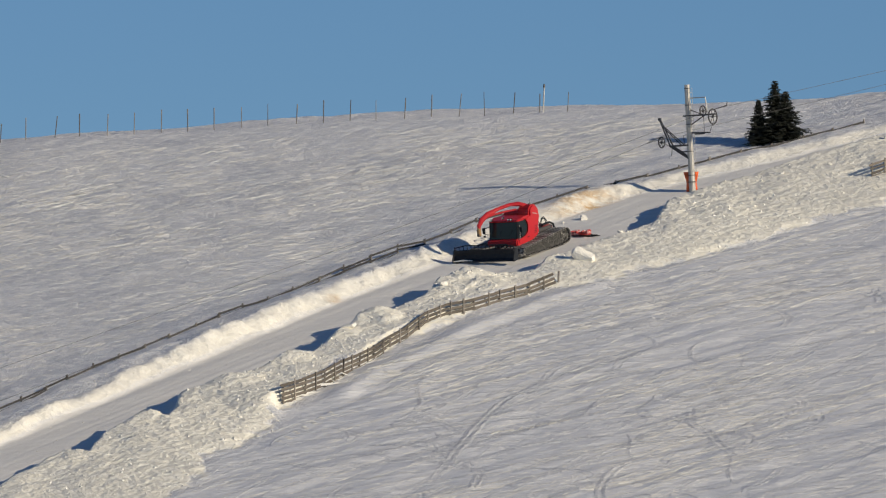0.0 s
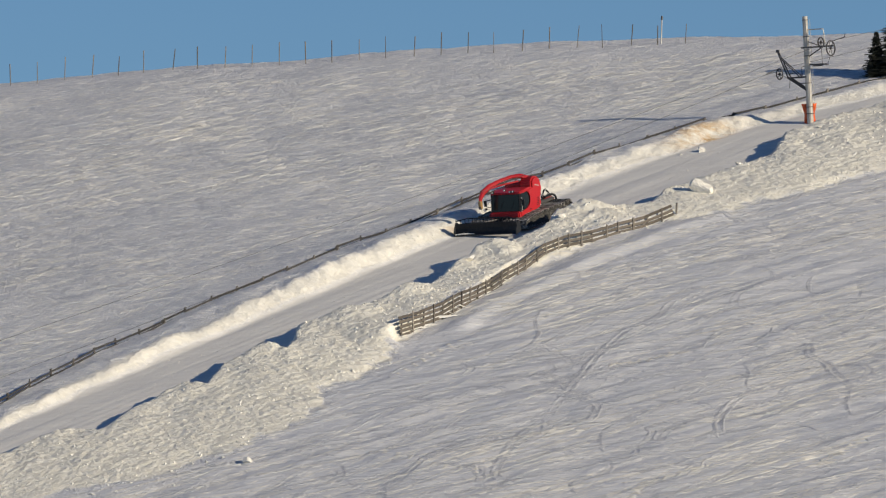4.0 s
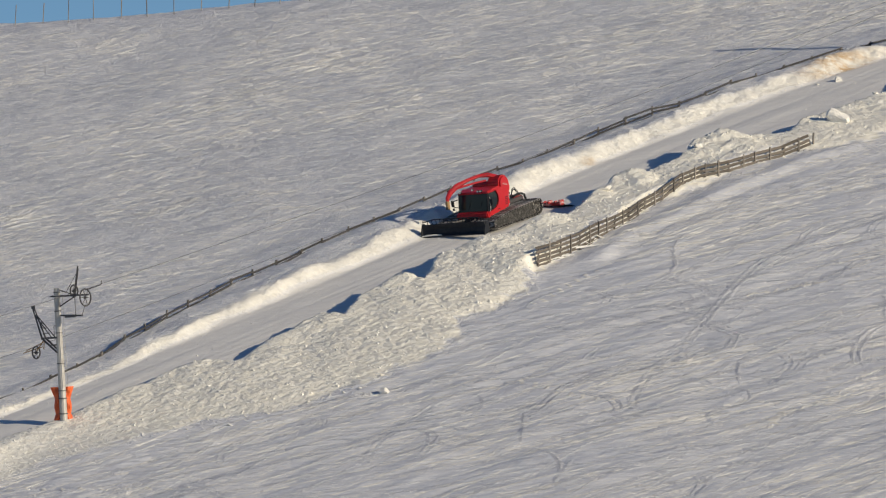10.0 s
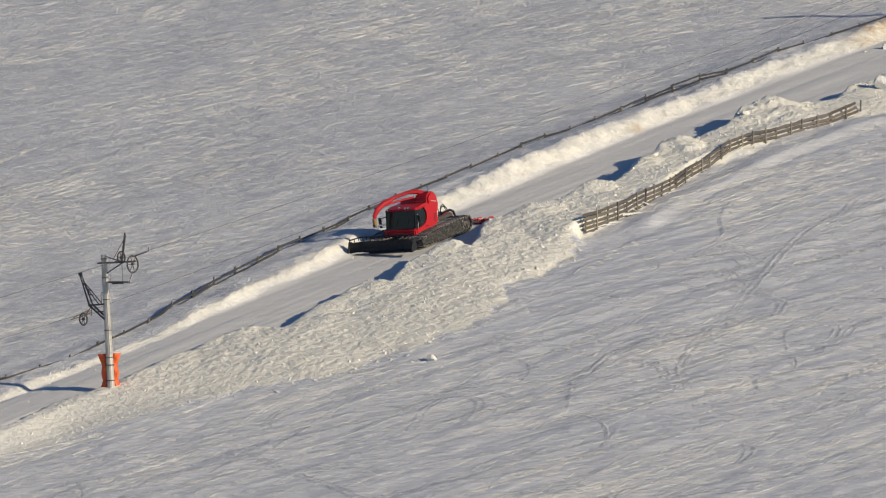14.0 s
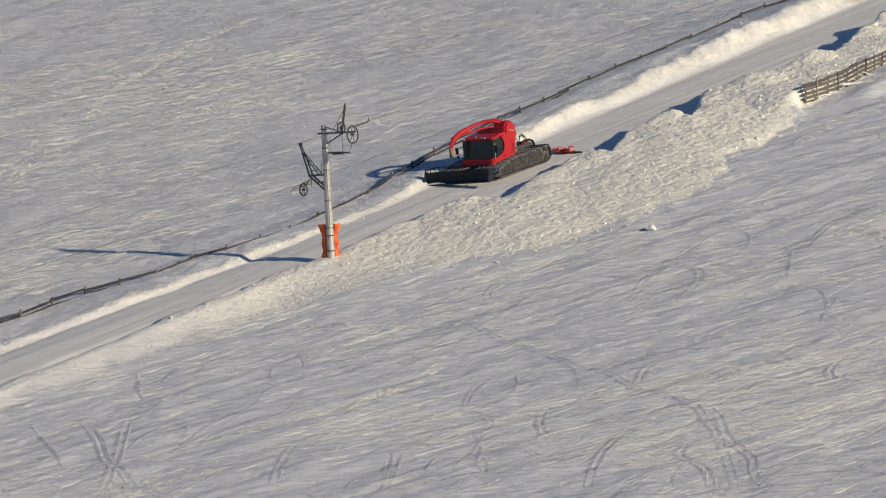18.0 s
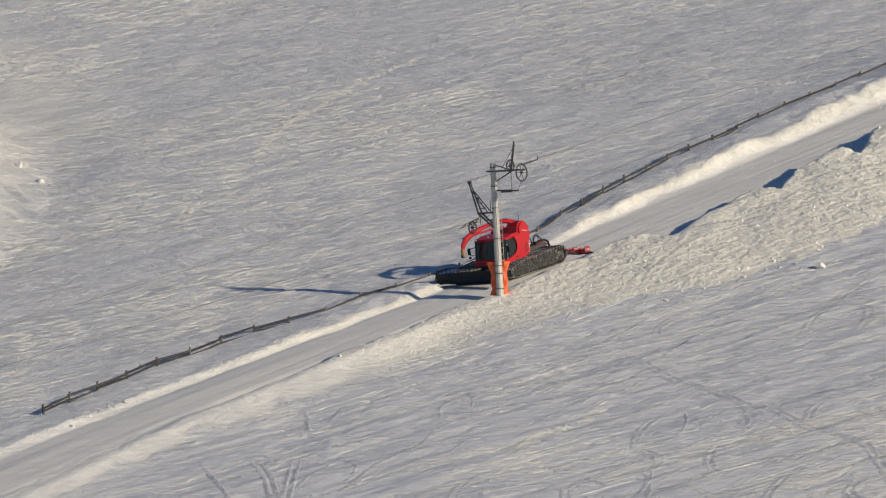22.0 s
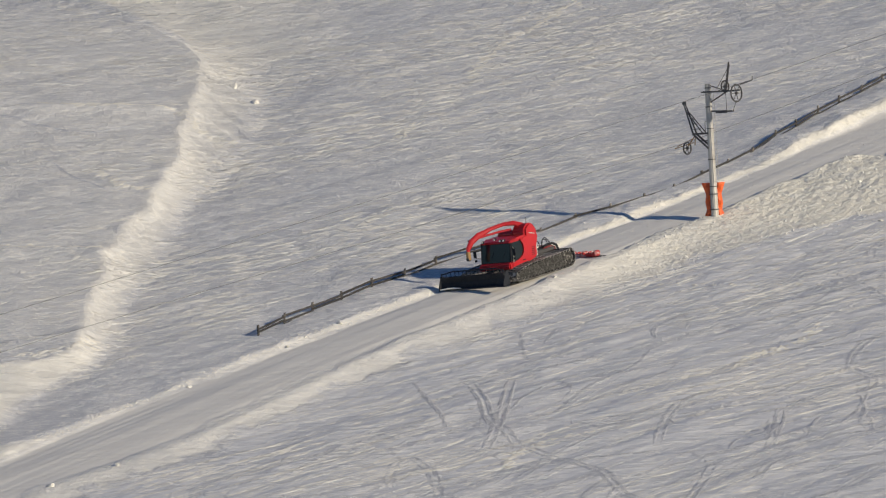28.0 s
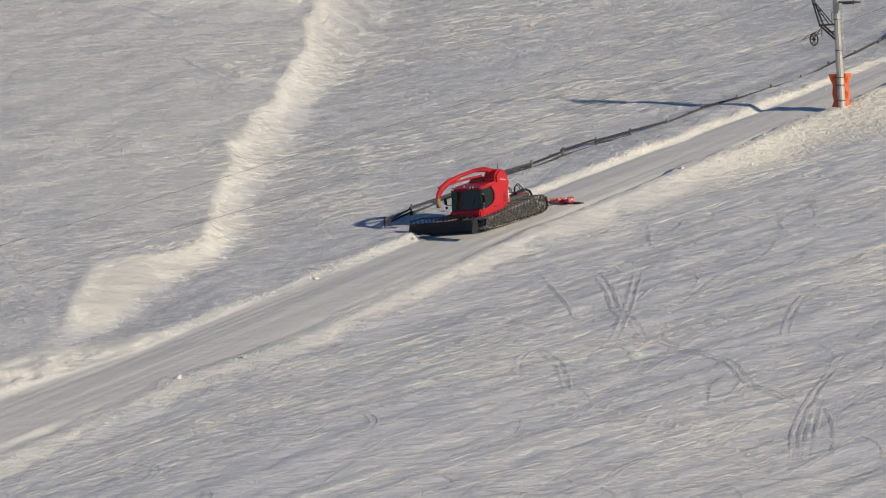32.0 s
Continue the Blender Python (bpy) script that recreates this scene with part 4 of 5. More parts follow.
def ribbons(name, lines, label, category):
    """Low ridges and grooves in the snow: each line is a list of (s, w), a half width, a list of heights across it, and
    how far its middle is greyed (above 0) or all of it takes the pale tone of sunlit or fresh snow (below 0).
    """
    faces, flat, count, groove_grey, pale_tone = [], [], 0, [], []
    for pts, half, heights, tint in lines:
        p = np.array(pts)
        d = np.gradient(p, axis=0)
        d /= np.maximum(np.hypot(d[:, 0], d[:, 1]), 1e-6)[:, None]
        n = len(heights)
        k0 = count
        count += len(p) * n
        fade = np.sin(np.linspace(0, math.pi, len(p))) ** 0.6
        across = np.linspace(-1, 1, n)
        q = p[:, None, :] + np.stack((-d[:, 1], d[:, 0]), 1)[:, None, :] * (across * half)[None, :, None] * (0.35 + 0.65 * fade)[:, None, None]
        lift = np.array(heights)[None, :] * fade[:, None] + (0.006 if tint > 0 else -0.008) - 0.014 * (np.abs(across) > 0.99)[None, :]
        groove_grey.append((max(tint, 0) * (np.abs(across) < 0.3)[None, :] * fade[:, None]).ravel())
        pale_tone.append(np.full(len(p) * n, max(-tint, 0.0)))
        flat.append(np.concatenate((q, lift[:, :, None]), 2).reshape(-1, 3))
        for i in range(len(p) - 1):
            for k in range(n - 1):
                a = k0 + i * n + k
                faces.append((a, a + 1, a + n + 1, a + n))
    f = np.concatenate(flat)
    x, y, z = skin(f[:, 0], f[:, 1])
    me = bpy.data.meshes.new(name)
    me.from_pydata(np.stack((x, y, z + f[:, 2]), 1).tolist(), [], faces)
    me.polygons.foreach_set("use_smooth", [True] * len(me.polygons))
    me.attributes.new("sunlit_fresh", "FLOAT", "POINT").data.foreach_set("value", np.concatenate(pale_tone).astype(np.float32))
    me.attributes.new("groove_tone", "FLOAT", "POINT").data.foreach_set("value", np.concatenate(groove_grey).astype(np.float32))
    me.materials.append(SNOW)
    return tagged(new(name, me), label, category, kind="stuff")


def clear_of_piste(s, w):
    return w > float(along(s, HEAP_FOOT)) + 0.6 or w < float(along(s, FAR_FOOT)) - 6.5


def wind_ridges():
    r = random.Random(21)
    lines = []
    while len(lines) < 46000:
        upper = len(lines) % 10 < 8
        s, w = r.uniform(-76, 118), r.uniform(-105, -12) if upper else r.uniform(2, 60)
        gust = float(rough(np.array(s / 9 + 5), np.array(w / 9 + 31), 2))
        if not clear_of_piste(s, w) or 0.902 * s - 0.432 * w > 106 or gust < r.uniform(-1.2, 0.9):
            continue
        # the wind's way over the ground, in s and w
        veer = float(step(-32, -52, np.array(w)) * step(45, 25, np.array(s)))
        turn = math.radians(min(48, max(-8, r.gauss(26 if upper else 18, 9))) + 38 * veer)
        size = r.uniform(0.3, 1.0) ** 2
        length, bend = 0.25 + size * (r.uniform(0.8, 3.6) if upper else r.uniform(4.0, 17.0)), r.uniform(-0.25, 0.25)
        n = 4 if upper else 10
        stray = 0.03 if upper else 0.02
        pts = []
        for i in range(n):
            t = (i / (n - 1) - 0.5) * length
            a = turn + bend * t / length
            pts.append((s + math.cos(a) * t + r.uniform(-stray, stray), w + math.sin(a) * t + r.uniform(-stray, stray)))
        top = r.uniform(0.012, 0.048) * (0.6 + size) if upper else r.uniform(0.008, 0.036) * (0.6 + size)
        top *= 1 + 0.45 * max(-0.6, min(1.2, gust))
        # the ridges' sunlit brightness is partly put into their colour by the last value
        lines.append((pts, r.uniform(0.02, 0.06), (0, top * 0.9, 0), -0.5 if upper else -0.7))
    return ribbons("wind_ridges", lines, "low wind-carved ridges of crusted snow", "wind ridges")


def glide(knots, pitch=0.3):
    """A smooth line through knots, with even steps."""
    k = [Vector(p) for p in knots]
    k = [2 * k[0] - k[1]] + k + [2 * k[-1] - k[-2]]
    out = []
    for a, b, c, d in zip(k, k[1:], k[2:], k[3:]):
        n = max(2, int((c - b).length / pitch))
        for i in range(n):
            t = i / n
            out.append(tuple(0.5 * (2 * b + (c - a) * t + (2 * a - 5 * b + 4 * c - d) * t * t + (3 * b - a - 3 * c + d) * t ** 3)))
    return out


def ski_tracks():
    r = random.Random(33)
    lines = []

    def pressed(pts, deep, pair=True, wide=(0.12, 0.18), groove_grey=1.0):
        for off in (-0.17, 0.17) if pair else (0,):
            lines.append(([(a + off * 0.7, c + off) for a, c in pts], r.uniform(*wide), (0, deep, 0.002, deep * 0.8, 0), groove_grey))

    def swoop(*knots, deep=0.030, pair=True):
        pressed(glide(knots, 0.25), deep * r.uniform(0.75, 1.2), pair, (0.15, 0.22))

    def broken(*knots):
        """A crusted edge that the wind has broken up."""
        for s, w in glide(knots, 0.10):
            if r.random() < 0.8:
                a, n = r.gauss(0.4, 0.5), r.uniform(0.12, 0.5)
                s, w = s + r.gauss(0, 0.2), w + r.gauss(0, 0.2)
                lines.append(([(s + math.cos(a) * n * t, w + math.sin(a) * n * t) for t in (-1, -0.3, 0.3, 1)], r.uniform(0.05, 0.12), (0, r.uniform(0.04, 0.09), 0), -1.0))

    def steps(*knots):
        """A line of single footprints with thrown-up rims."""
        for i, (s, w) in enumerate(glide(knots, 0.55)):
            off = 0.14 if i % 2 else -0.14
            a = r.uniform(0, 3.1)
            q = [(s + off + math.cos(a) * t, w + off + math.sin(a) * t) for t in (-0.2, -0.07, 0.07, 0.2)]
            lines.append((q, 0.17, (0, r.uniform(0.05, 0.09), 0.01, 0.06, 0), -0.9))

    # turns, trails and crusted edges that stand out
    swoop((48.2, 18.2), (45.6, 18.0), (42.5, 19.2), (39.2, 19.2), (34.9, 20.7), (31.3, 22.3), (28.4, 23.6), (25.2, 25.0), (20.9, 27.0))
    swoop((52.3, 20.3), (49.4, 19.5), (46.3, 18.1), pair=False)
    broken((32.7, 22.7), (34.4, 24.2), (36.6, 25.6))
    swoop((43.3, 25.8), (41.0, 24.6), (36.7, 26.1), pair=False)
    swoop((43.6, 10.5), (40.3, 12.2), (37.4, 14.5), (34.8, 15.6), (33.0, 15.5), pair=False)
    swoop((24.9, 27.9), (22.7, 29.1), (21.0, 30.0))
    swoop((21.4, 31.8), (20.1, 31.7), (18.0, 32.9), (15.4, 35.0), pair=False)
    swoop((21.4, 26.6), (17.9, 27.6), (14.0, 29.3), (10.8, 31.1), (9.6, 32.3))
    swoop((35.7, 30.1), (33.5, 32.0), (30.7, 33.8), (29.8, 35.2), pair=False)
    swoop((29.8, 35.2), (26.7, 35.5), (23.3, 37.1), (20.2, 39.5))
    swoop((41.1, 30.8), (37.7, 33.3), (36.8, 35.0), (34.7, 37.0), (31.6, 40.4))
    swoop((32.7, 39.5), (28.3, 42.2), (26.2, 44.0), pair=False)
    swoop((50.1, 25.8), (50.5, 24.4), (52.9, 22.9), (54.4, 23.6), pair=False)
    broken((22.1, 47.6), (19.2, 47.9), (16.3, 48.4))
    swoop((7.9, 38.7), (9.8, 36.9), (12.1, 36.4), pair=False)
    broken((8.1, 41.9), (10.8, 40.9), (13.4, 41.5), (15.9, 42.0))
    steps((13.2, 21.0), (12.4, 23.9), (11.4, 26.2), (10.7, 30.6))
    swoop((7.9, 26.6), (10.7, 25.7), (13.0, 25.1), (16.1, 25.4), (17.9, 27.6))
    swoop((-7.2, 14.0), (-9.6, 18.3), (-11.6, 21.8), (-13.0, 25.3), (-14.9, 28.7), (-16.2, 32.3), (-18.9, 37.0), (-20.1, 40.5), (-23.4, 44.3), (-26.7, 47.7), (-30.9, 51.5), (-33.5, 53.8))
    swoop((-19.6, 40.5), (-21.9, 43.7), (-25.3, 46.9), (-28.0, 50.5), (-30.5, 52.6), (-32.9, 55.3))
    swoop((-8.0, 17.8), (-6.4, 17.3), (-2.5, 16.5), (-1.1, 17.3), pair=False)
    swoop((-3.1, 23.4), (0.6, 21.5), (2.9, 21.2), (3.3, 22.9), (1.3, 24.6), (-1.8, 26.0))
    swoop((8.2, 25.7), (4.1, 28.6), (1.6, 30.3), pair=False)
    swoop((1.8, 31.2), (0.1, 33.8), (-1.8, 35.6), (-4.7, 37.5), pair=False)
    swoop((-5.3, 37.7), (-3.3, 36.6), (-0.1, 35.3), pair=False)
    swoop((-23.3, 28.4), (-20.5, 26.7), (-17.4, 25.7), (-16.3, 25.6), pair=False)
    swoop((-14.9, 28.7), (-18.1, 31.7), (-19.5, 32.5), pair=False)
    swoop((-27.9, 37.6), (-25.8, 35.3), (-23.1, 33.3), (-21.7, 32.7))
    swoop((-27.3, 32.0), (-30.2, 34.9), (-32.9, 36.8), (-34.4, 38.7), pair=False)
    swoop((-14.4, 45.5), (-12.6, 43.9), (-10.6, 43.2))
    swoop((-13.8, 47.0), (-14.2, 46.2), (-12.4, 44.7), pair=False)
    swoop((-17.5, 42.2), (-15.5, 41.4), (-14.5, 41.7), pair=False)
    swoop((-34.6, 45.3), (-31.1, 43.1), (-27.4, 41.4), (-24.3, 40.9))
    swoop((-32.8, 51.7), (-30.4, 49.5), (-29.4, 47.5), (-28.2, 46.2), (-26.1, 45.9))
    swoop((-17.2, 34.9), (-15.3, 33.8), (-13.7, 33.4))
    swoop((-23.8, 28.5), (-21.0, 26.6), (-19.1, 25.8), (-16.9, 25.6), pair=False)
    broken((-25.0, 22.2), (-23.0, 21.4), (-21.2, 21.8), (-19.0, 21.9), (-16.4, 20.8))
    swoop((-32.5, 24.5), (-30.6, 23.7), (-28.8, 24.3), pair=False)
    swoop((-21.2, 13.5), (-19.3, 11.8), (-17.2, 11.2), (-15.9, 11.7), pair=False)
    swoop((-35.6, 35.5), (-33.1, 34.0), (-31.7, 33.4), pair=False)
    swoop((-33.6, 36.0), (-30.7, 34.8), (-28.0, 33.3), (-27.2, 32.3), pair=False)
    swoop((-34.4, 38.8), (-32.3, 37.0), (-31.1, 35.6), pair=False)
    steps((-11.1, 4.5), (-11.0, 6.8), (-10.8, 9.8), (-9.8, 12.9), (-9.2, 16.7))
    swoop((-36.0, 15.5), (-31.6, 14.0), (-27.8, 13.8), (-26.4, 14.6), pair=False)
    swoop((-32.8, 31.3), (-30.3, 30.6), (-27.1, 30.7), (-24.8, 31.1))
    swoop((-33.3, 31.4), (-36.3, 33.7))
    swoop((-21.3, 4.2), (-24.1, 6.7), (-25.8, 8.6), pair=False)
    swoop((-22.8, 7.1), (-19.8, 5.5), pair=False)
    swoop((-30.2, 8.2), (-33.1, 11.6), (-36.5, 15.2), (-38.8, 18.4), (-40.8, 20.9))
    swoop((-29.5, 10.6), (-33.6, 13.7), (-37.7, 16.7), (-40.8, 18.8), (-43.6, 20.3))
    swoop((-37.4, 17.5), (-34.7, 17.8), (-30.7, 16.7), (-26.4, 16.2), (-22.9, 14.8), (-19.9, 15.4), pair=False)
    broken((-44.3, 23.0), (-42.1, 21.8), (-39.4, 21.8), (-37.4, 23.5))
    swoop((-49.0, 19.3), (-46.0, 16.9), (-44.5, 16.7), (-45.9, 19.3), (-48.3, 21.9), (-50.7, 24.2))
    swoop((-38.7, 28.3), (-35.6, 26.1), (-31.9, 24.0), (-29.8, 23.9))
    swoop((-40.7, 21.0), (-42.6, 25.6), (-43.7, 28.9), (-46.3, 32.5), (-47.5, 35.3), (-49.8, 39.4))
    swoop((-49.8, 32.7), (-47.7, 31.0), (-45.5, 30.0), (-43.5, 29.8), pair=False)
    swoop((-56.0, 43.4), (-52.0, 40.2), (-47.8, 37.6), (-43.5, 35.3), (-40.8, 33.8))
    swoop((-55.8, 44.0), (-51.0, 40.4), (-47.3, 37.8))
    swoop((-47.7, 38.1), (-50.7, 41.4), (-55.4, 45.3), pair=False)
    steps((-52.3, 23.9), (-52.0, 26.7), (-52.8, 30.7), (-54.2, 36.3), (-56.5, 41.8))
    broken((-25.8, 22.5), (-23.3, 21.6), (-21.0, 22.2))
    swoop((-38.5, 32.8), (-36.7, 31.9), (-35.4, 32.7), (-33.0, 32.1), pair=False)
    swoop((-37.9, 34.9), (-33.5, 32.0), (-31.3, 30.3))
    swoop((-42.7, 38.1), (-40.9, 37.2), (-38.9, 36.9))
    swoop((-31.0, 5.0), (-34.7, 9.6), (-38.8, 14.4), pair=False)
    swoop((-49.0, 40.6), (-46.1, 40.0), (-43.9, 41.0), pair=False)
    broken((4.0, -55.4), (4.9, -52.1), (7.0, -49.9), (7.7, -48.2))
    broken((-24.3, -39.0), (-22.1, -35.8), (-20.1, -31.7), (-19.4, -28.2))
    broken((-37.4, -17.8), (-35.1, -15.8), (-32.2, -16.6))
    broken((-6.1, -41.8), (-7.9, -37.0), (-6.9, -35.7))
    swoop((-5.4, -45.7), (-7.6, -41.7), (-9.5, -36.4), pair=False)
    swoop((1.2, -56.9), (0.3, -49.2), (4.0, -47.2), pair=False)
    broken((3.8, -55.2), (6.3, -51.6), (7.6, -48.0))
    broken((7.5, -47.3), (5.7, -43.3), (5.7, -41.1))
    broken((34.3, -91.6), (34.3, -84.1), (33.8, -76.4))
    broken((32.8, -75.4), (33.5, -71.3), (37.1, -66.8), (42.3, -64.9))
    broken((35.7, -75.2), (39.3, -71.7), (44.5, -69.3))
    broken((33.0, -83.4), (32.7, -79.2), (32.0, -74.6))
    broken((23.1, -37.9), (26.7, -40.3), (31.2, -42.2), (35.2, -43.6))
    broken((35.2, -43.6), (41, -45), (47, -45.5))
    broken((9.7, -31.8), (11.4, -32.9), (13.3, -33.3))
    steps((27.7, 11.9), (31.0, 11.2), (35.4, 10.4))
    # short carved turns
    for k in range(330):
        s, w = r.uniform(-72, 80), r.uniform(9, 60)
        heading, curl = r.uniform(-0.9, 1.7), r.choice((-1, 1)) * r.uniform(0.08, 0.3)
        pts, t = [], 0
        for i in range(r.randint(8, 26)):
            a = heading + curl * t
            s, w, t = s + 0.32 * math.cos(a), w + 0.32 * math.sin(a), t + 0.32
            if not clear_of_piste(s, w) or abs(curl * t) > 1.6:
                break
            pts.append((s, w))
        if len(pts) > 6:
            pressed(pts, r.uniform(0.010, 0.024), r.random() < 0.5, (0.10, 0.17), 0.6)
    # the rest, fainter, mostly along the fall line
    for k in range(950):
        s, w = r.uniform(-72, 104), r.uniform(5, 62) if k < 1300 else r.uniform(-85, -16)
        heading = r.gauss(0.36, 0.24)
        turn, twist = r.uniform(-0.04, 0.04), r.uniform(0, 6.28)
        swing, wave = r.uniform(0.0, 0.09), r.uniform(3, 9)
        pts, t = [], 0
        for i in range(r.randint(14, 70)):
            a = min(1.3, max(-0.12, heading + turn * t + swing * 3.6 * math.sin(t / wave + twist)))
            s, w, t = s + 0.35 * math.cos(a), w + 0.35 * math.sin(a), t + 0.35
            if not clear_of_piste(s, w) or 0.902 * s - 0.432 * w > 104:
                break
            pts.append((s, w))
        if len(pts) < 10:
            continue
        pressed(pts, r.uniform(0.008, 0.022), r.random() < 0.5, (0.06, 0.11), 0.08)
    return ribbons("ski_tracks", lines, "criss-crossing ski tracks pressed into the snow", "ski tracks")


wind_ridges()
ski_tracks()


# ---- the piste groomer ----
def loop_points():
    """The track's run in (y, z), from the front of the lower run backwards, up and over."""
    pts = [(2.15, 0.03), (-1.55, 0.03)]
    pts += [(-2.10 + 0.45 * math.cos(a), 0.58 + 0.45 * math.sin(a)) for a in np.radians(np.linspace(250, 95, 9))]
    pts += [(-1.0, 0.92), (0.7, 0.74)]
    pts += [(2.5 + 0.26 * math.cos(a), 0.31 + 0.26 * math.sin(a)) for a in np.radians(np.linspace(82, -62, 9))]
    return np.array(pts + pts[:1])


LOOP = loop_points()
LOOP_AT = np.concatenate(([0], np.cumsum(np.hypot(*np.diff(LOOP, axis=0).T))))
PADS = 40


def pad_pose(u):
    """Where a track pad lies when it has run u metres round the loop."""
    u = u % LOOP_AT[-1]
    y, z = np.interp(u, LOOP_AT, LOOP[:, 0]), np.interp(u, LOOP_AT, LOOP[:, 1])
    a, b = (u - 0.12) % LOOP_AT[-1], (u + 0.12) % LOOP_AT[-1]
    dy = np.interp(b, LOOP_AT, LOOP[:, 0]) - np.interp(a, LOOP_AT, LOOP[:, 0])
    dz = np.interp(b, LOOP_AT, LOOP[:, 1]) - np.interp(a, LOOP_AT, LOOP[:, 1])
    return pose(0, y, z, math.degrees(math.atan2(dz, dy)), 0, 0)


def groomer():
    ob = thing("piste_groomer", Matrix(), "red tracked piste groomer with a dark front blade and winch boom", "snow groomer")
    moving = {"pad": [], "wheel": []}
    # chassis and deck
    part("chassis", box(box(bmesh.new(), (1.15, 4.7, 0.55), at(0, -0.15, 0.62), 0.05), (1.3, 2.3, 0.12), at(0, -1.45, 0.94)), BLACK, ob)
    # tracks
    bm = bmesh.new()
    box(bm, (1.40, 0.25, 0.05), at(0, 0, -0.005))
    box(bm, (1.46, 0.05, 0.085), at(0, 0, -0.055), 0.012)
    pad_me = bpy.data.meshes.new("pad")
    bm.to_mesh(pad_me)
    bm.free()
    pad_me.materials.append(ALLOY)
    wb = bmesh.new()
    rod(wb, (-0.11, 0, 0), (0.11, 0, 0), 0.27, seg=18)
    rod(wb, (-0.13, 0, 0), (0.13, 0, 0), 0.12, seg=10)
    for k in range(5):
        a = 2 * math.pi * k / 5
        rod(wb, (-0.125, 0.18 * math.cos(a), 0.18 * math.sin(a)), (0.125, 0.18 * math.cos(a), 0.18 * math.sin(a)), 0.03, seg=6)
    wheel_me = bpy.data.meshes.new("road_wheel")
    wb.to_mesh(wheel_me)
    wb.free()
    wheel_me.materials.append(WHEEL)
    for sx in (-1, 1):
        x = sx * 1.36
        bm = bmesh.new()
        inner = [(y * 0.992, 0.45 + (z - 0.45) * 0.94) for y, z in LOOP[:-1]]
        a = [[bm.verts.new((x + side * 0.62, y, z)) for y, z in inner] for side in (-1, 1)]
        for k in range(len(inner)):
            bm.faces.new((a[0][k], a[0][(k + 1) % len(inner)], a[1][(k + 1) % len(inner)], a[1][k]))
        belt = part("track", bm, RUBBER, ob, "wide rubber track with metal grousers")
        mod = belt.modifiers.new("thick", "SOLIDIFY")
        mod.thickness = 0.02
        for i in range(PADS):
            u = LOOP_AT[-1] * i / PADS
            p = share("pad", pad_me, belt, pose(x, 0, 0) @ pad_pose(u))
            moving["pad"].append((p, x, u))
        for y, z, r in ((-2.10, 0.58, 1.45), (2.5, 0.31, 0.8), (-1.45, 0.30, 0.9), (-0.6, 0.28, 0.9), (0.25, 0.28, 0.9), (1.1, 0.28, 0.9), (1.85, 0.30, 0.85)):
            for off in (-0.34, 0.34):
                wh = share("road_wheel", wheel_me, ob, Matrix())
                wh.scale = (1, r, r)
                wh.location = (x + off, y, z)
                moving["wheel"].append((wh, x + off, y, z, 0.27 * r))
        skirt = [(y * 0.95 - 0.02, 0.42 + (z - 0.42) * 0.80) for y, z in LOOP[:-1]]
        for off in (-0.50, 0.50):
            part("packed_snow", slab(bmesh.new(), skirt, 0, x + off - 0.02, x + off + 0.02), CAKED, ob, "dirty snow packed between the wheels")
        # toothed drive wheel at the rear
        for off in (-0.54, 0.54):
            bm = bmesh.new()
            rim = [(x + off, -2.10 + 0.36 * math.cos(a), 0.58 + 0.36 * math.sin(a)) for a in np.linspace(0, 2 * math.pi, 25)]
            tube(bm, rim, 0.04, 6)
            for a in np.linspace(0, 2 * math.pi, 14)[:-1]:
                rod(bm, (x + off, -2.10 + 0.05 * math.cos(a), 0.58 + 0.05 * math.sin(a)), (x + off, -2.10 + 0.42 * math.cos(a), 0.58 + 0.42 * math.sin(a)), 0.022, seg=5)
            part("sprocket", bm, ALLOY, ob, "snow-caked toothed drive wheel")
        # beam that carries the wheels
        part("wheel_beam", box(bmesh.new(), (0.12, 3.9, 0.16), at(x - sx * 0.2, 0, 0.42), 0.02), BLACK, ob)
    # cab: x grows to the machine's right
    bm = slab(bmesh.new(), [(2.08, 0.56), (2.24, 0.66), (2.24, 0.90), (2.16, 1.00), (2.02, 1.06), (0.45, 1.06), (0.45, 0.56)], 0, -1.10, 1.10, 0.07)
    part("cab_nose", bm, RED, ob)
    bm = slab(bmesh.new(), [(1.985, 0.80), (1.74, 2.1), (0.55, 2.157), (0.50, 0.80)], 0, -1.02, 1.02, 0.05)
    cab = part("cab_shell", bm, BLACK, ob)
    bm = slab(bmesh.new(), [(1.92, 2.065), (1.88, 2.167), (1.2, 2.291), (0.3, 2.31), (0.25, 2.083)], 0, -1.08, 1.08, 0.07)
    roof = part("cab_roof", bm, RED, ob)
    bm = slab(bmesh.new(), [(2.02, 1.06), (1.82, 2.048), (1.79, 2.048), (1.99, 1.06)], 0, -0.96, 0.96)
    part("windscreen", bm, GLASS, cab, "dark tinted windscreen")
    for sx in (-1, 1):
        bm = slab(bmesh.new(), [(1.90, 1.03), (1.72, 2.04), (1.02, 2.06), (0.80, 1.92), (0.74, 1.65), (0.82, 1.38), (1.04, 1.14), (1.40, 1.02)], 0, min(sx * 1.02, sx * 1.045), max(sx * 1.02, sx * 1.045))
        part("side_window", bm, GLASS, cab, "dark tinted side window")
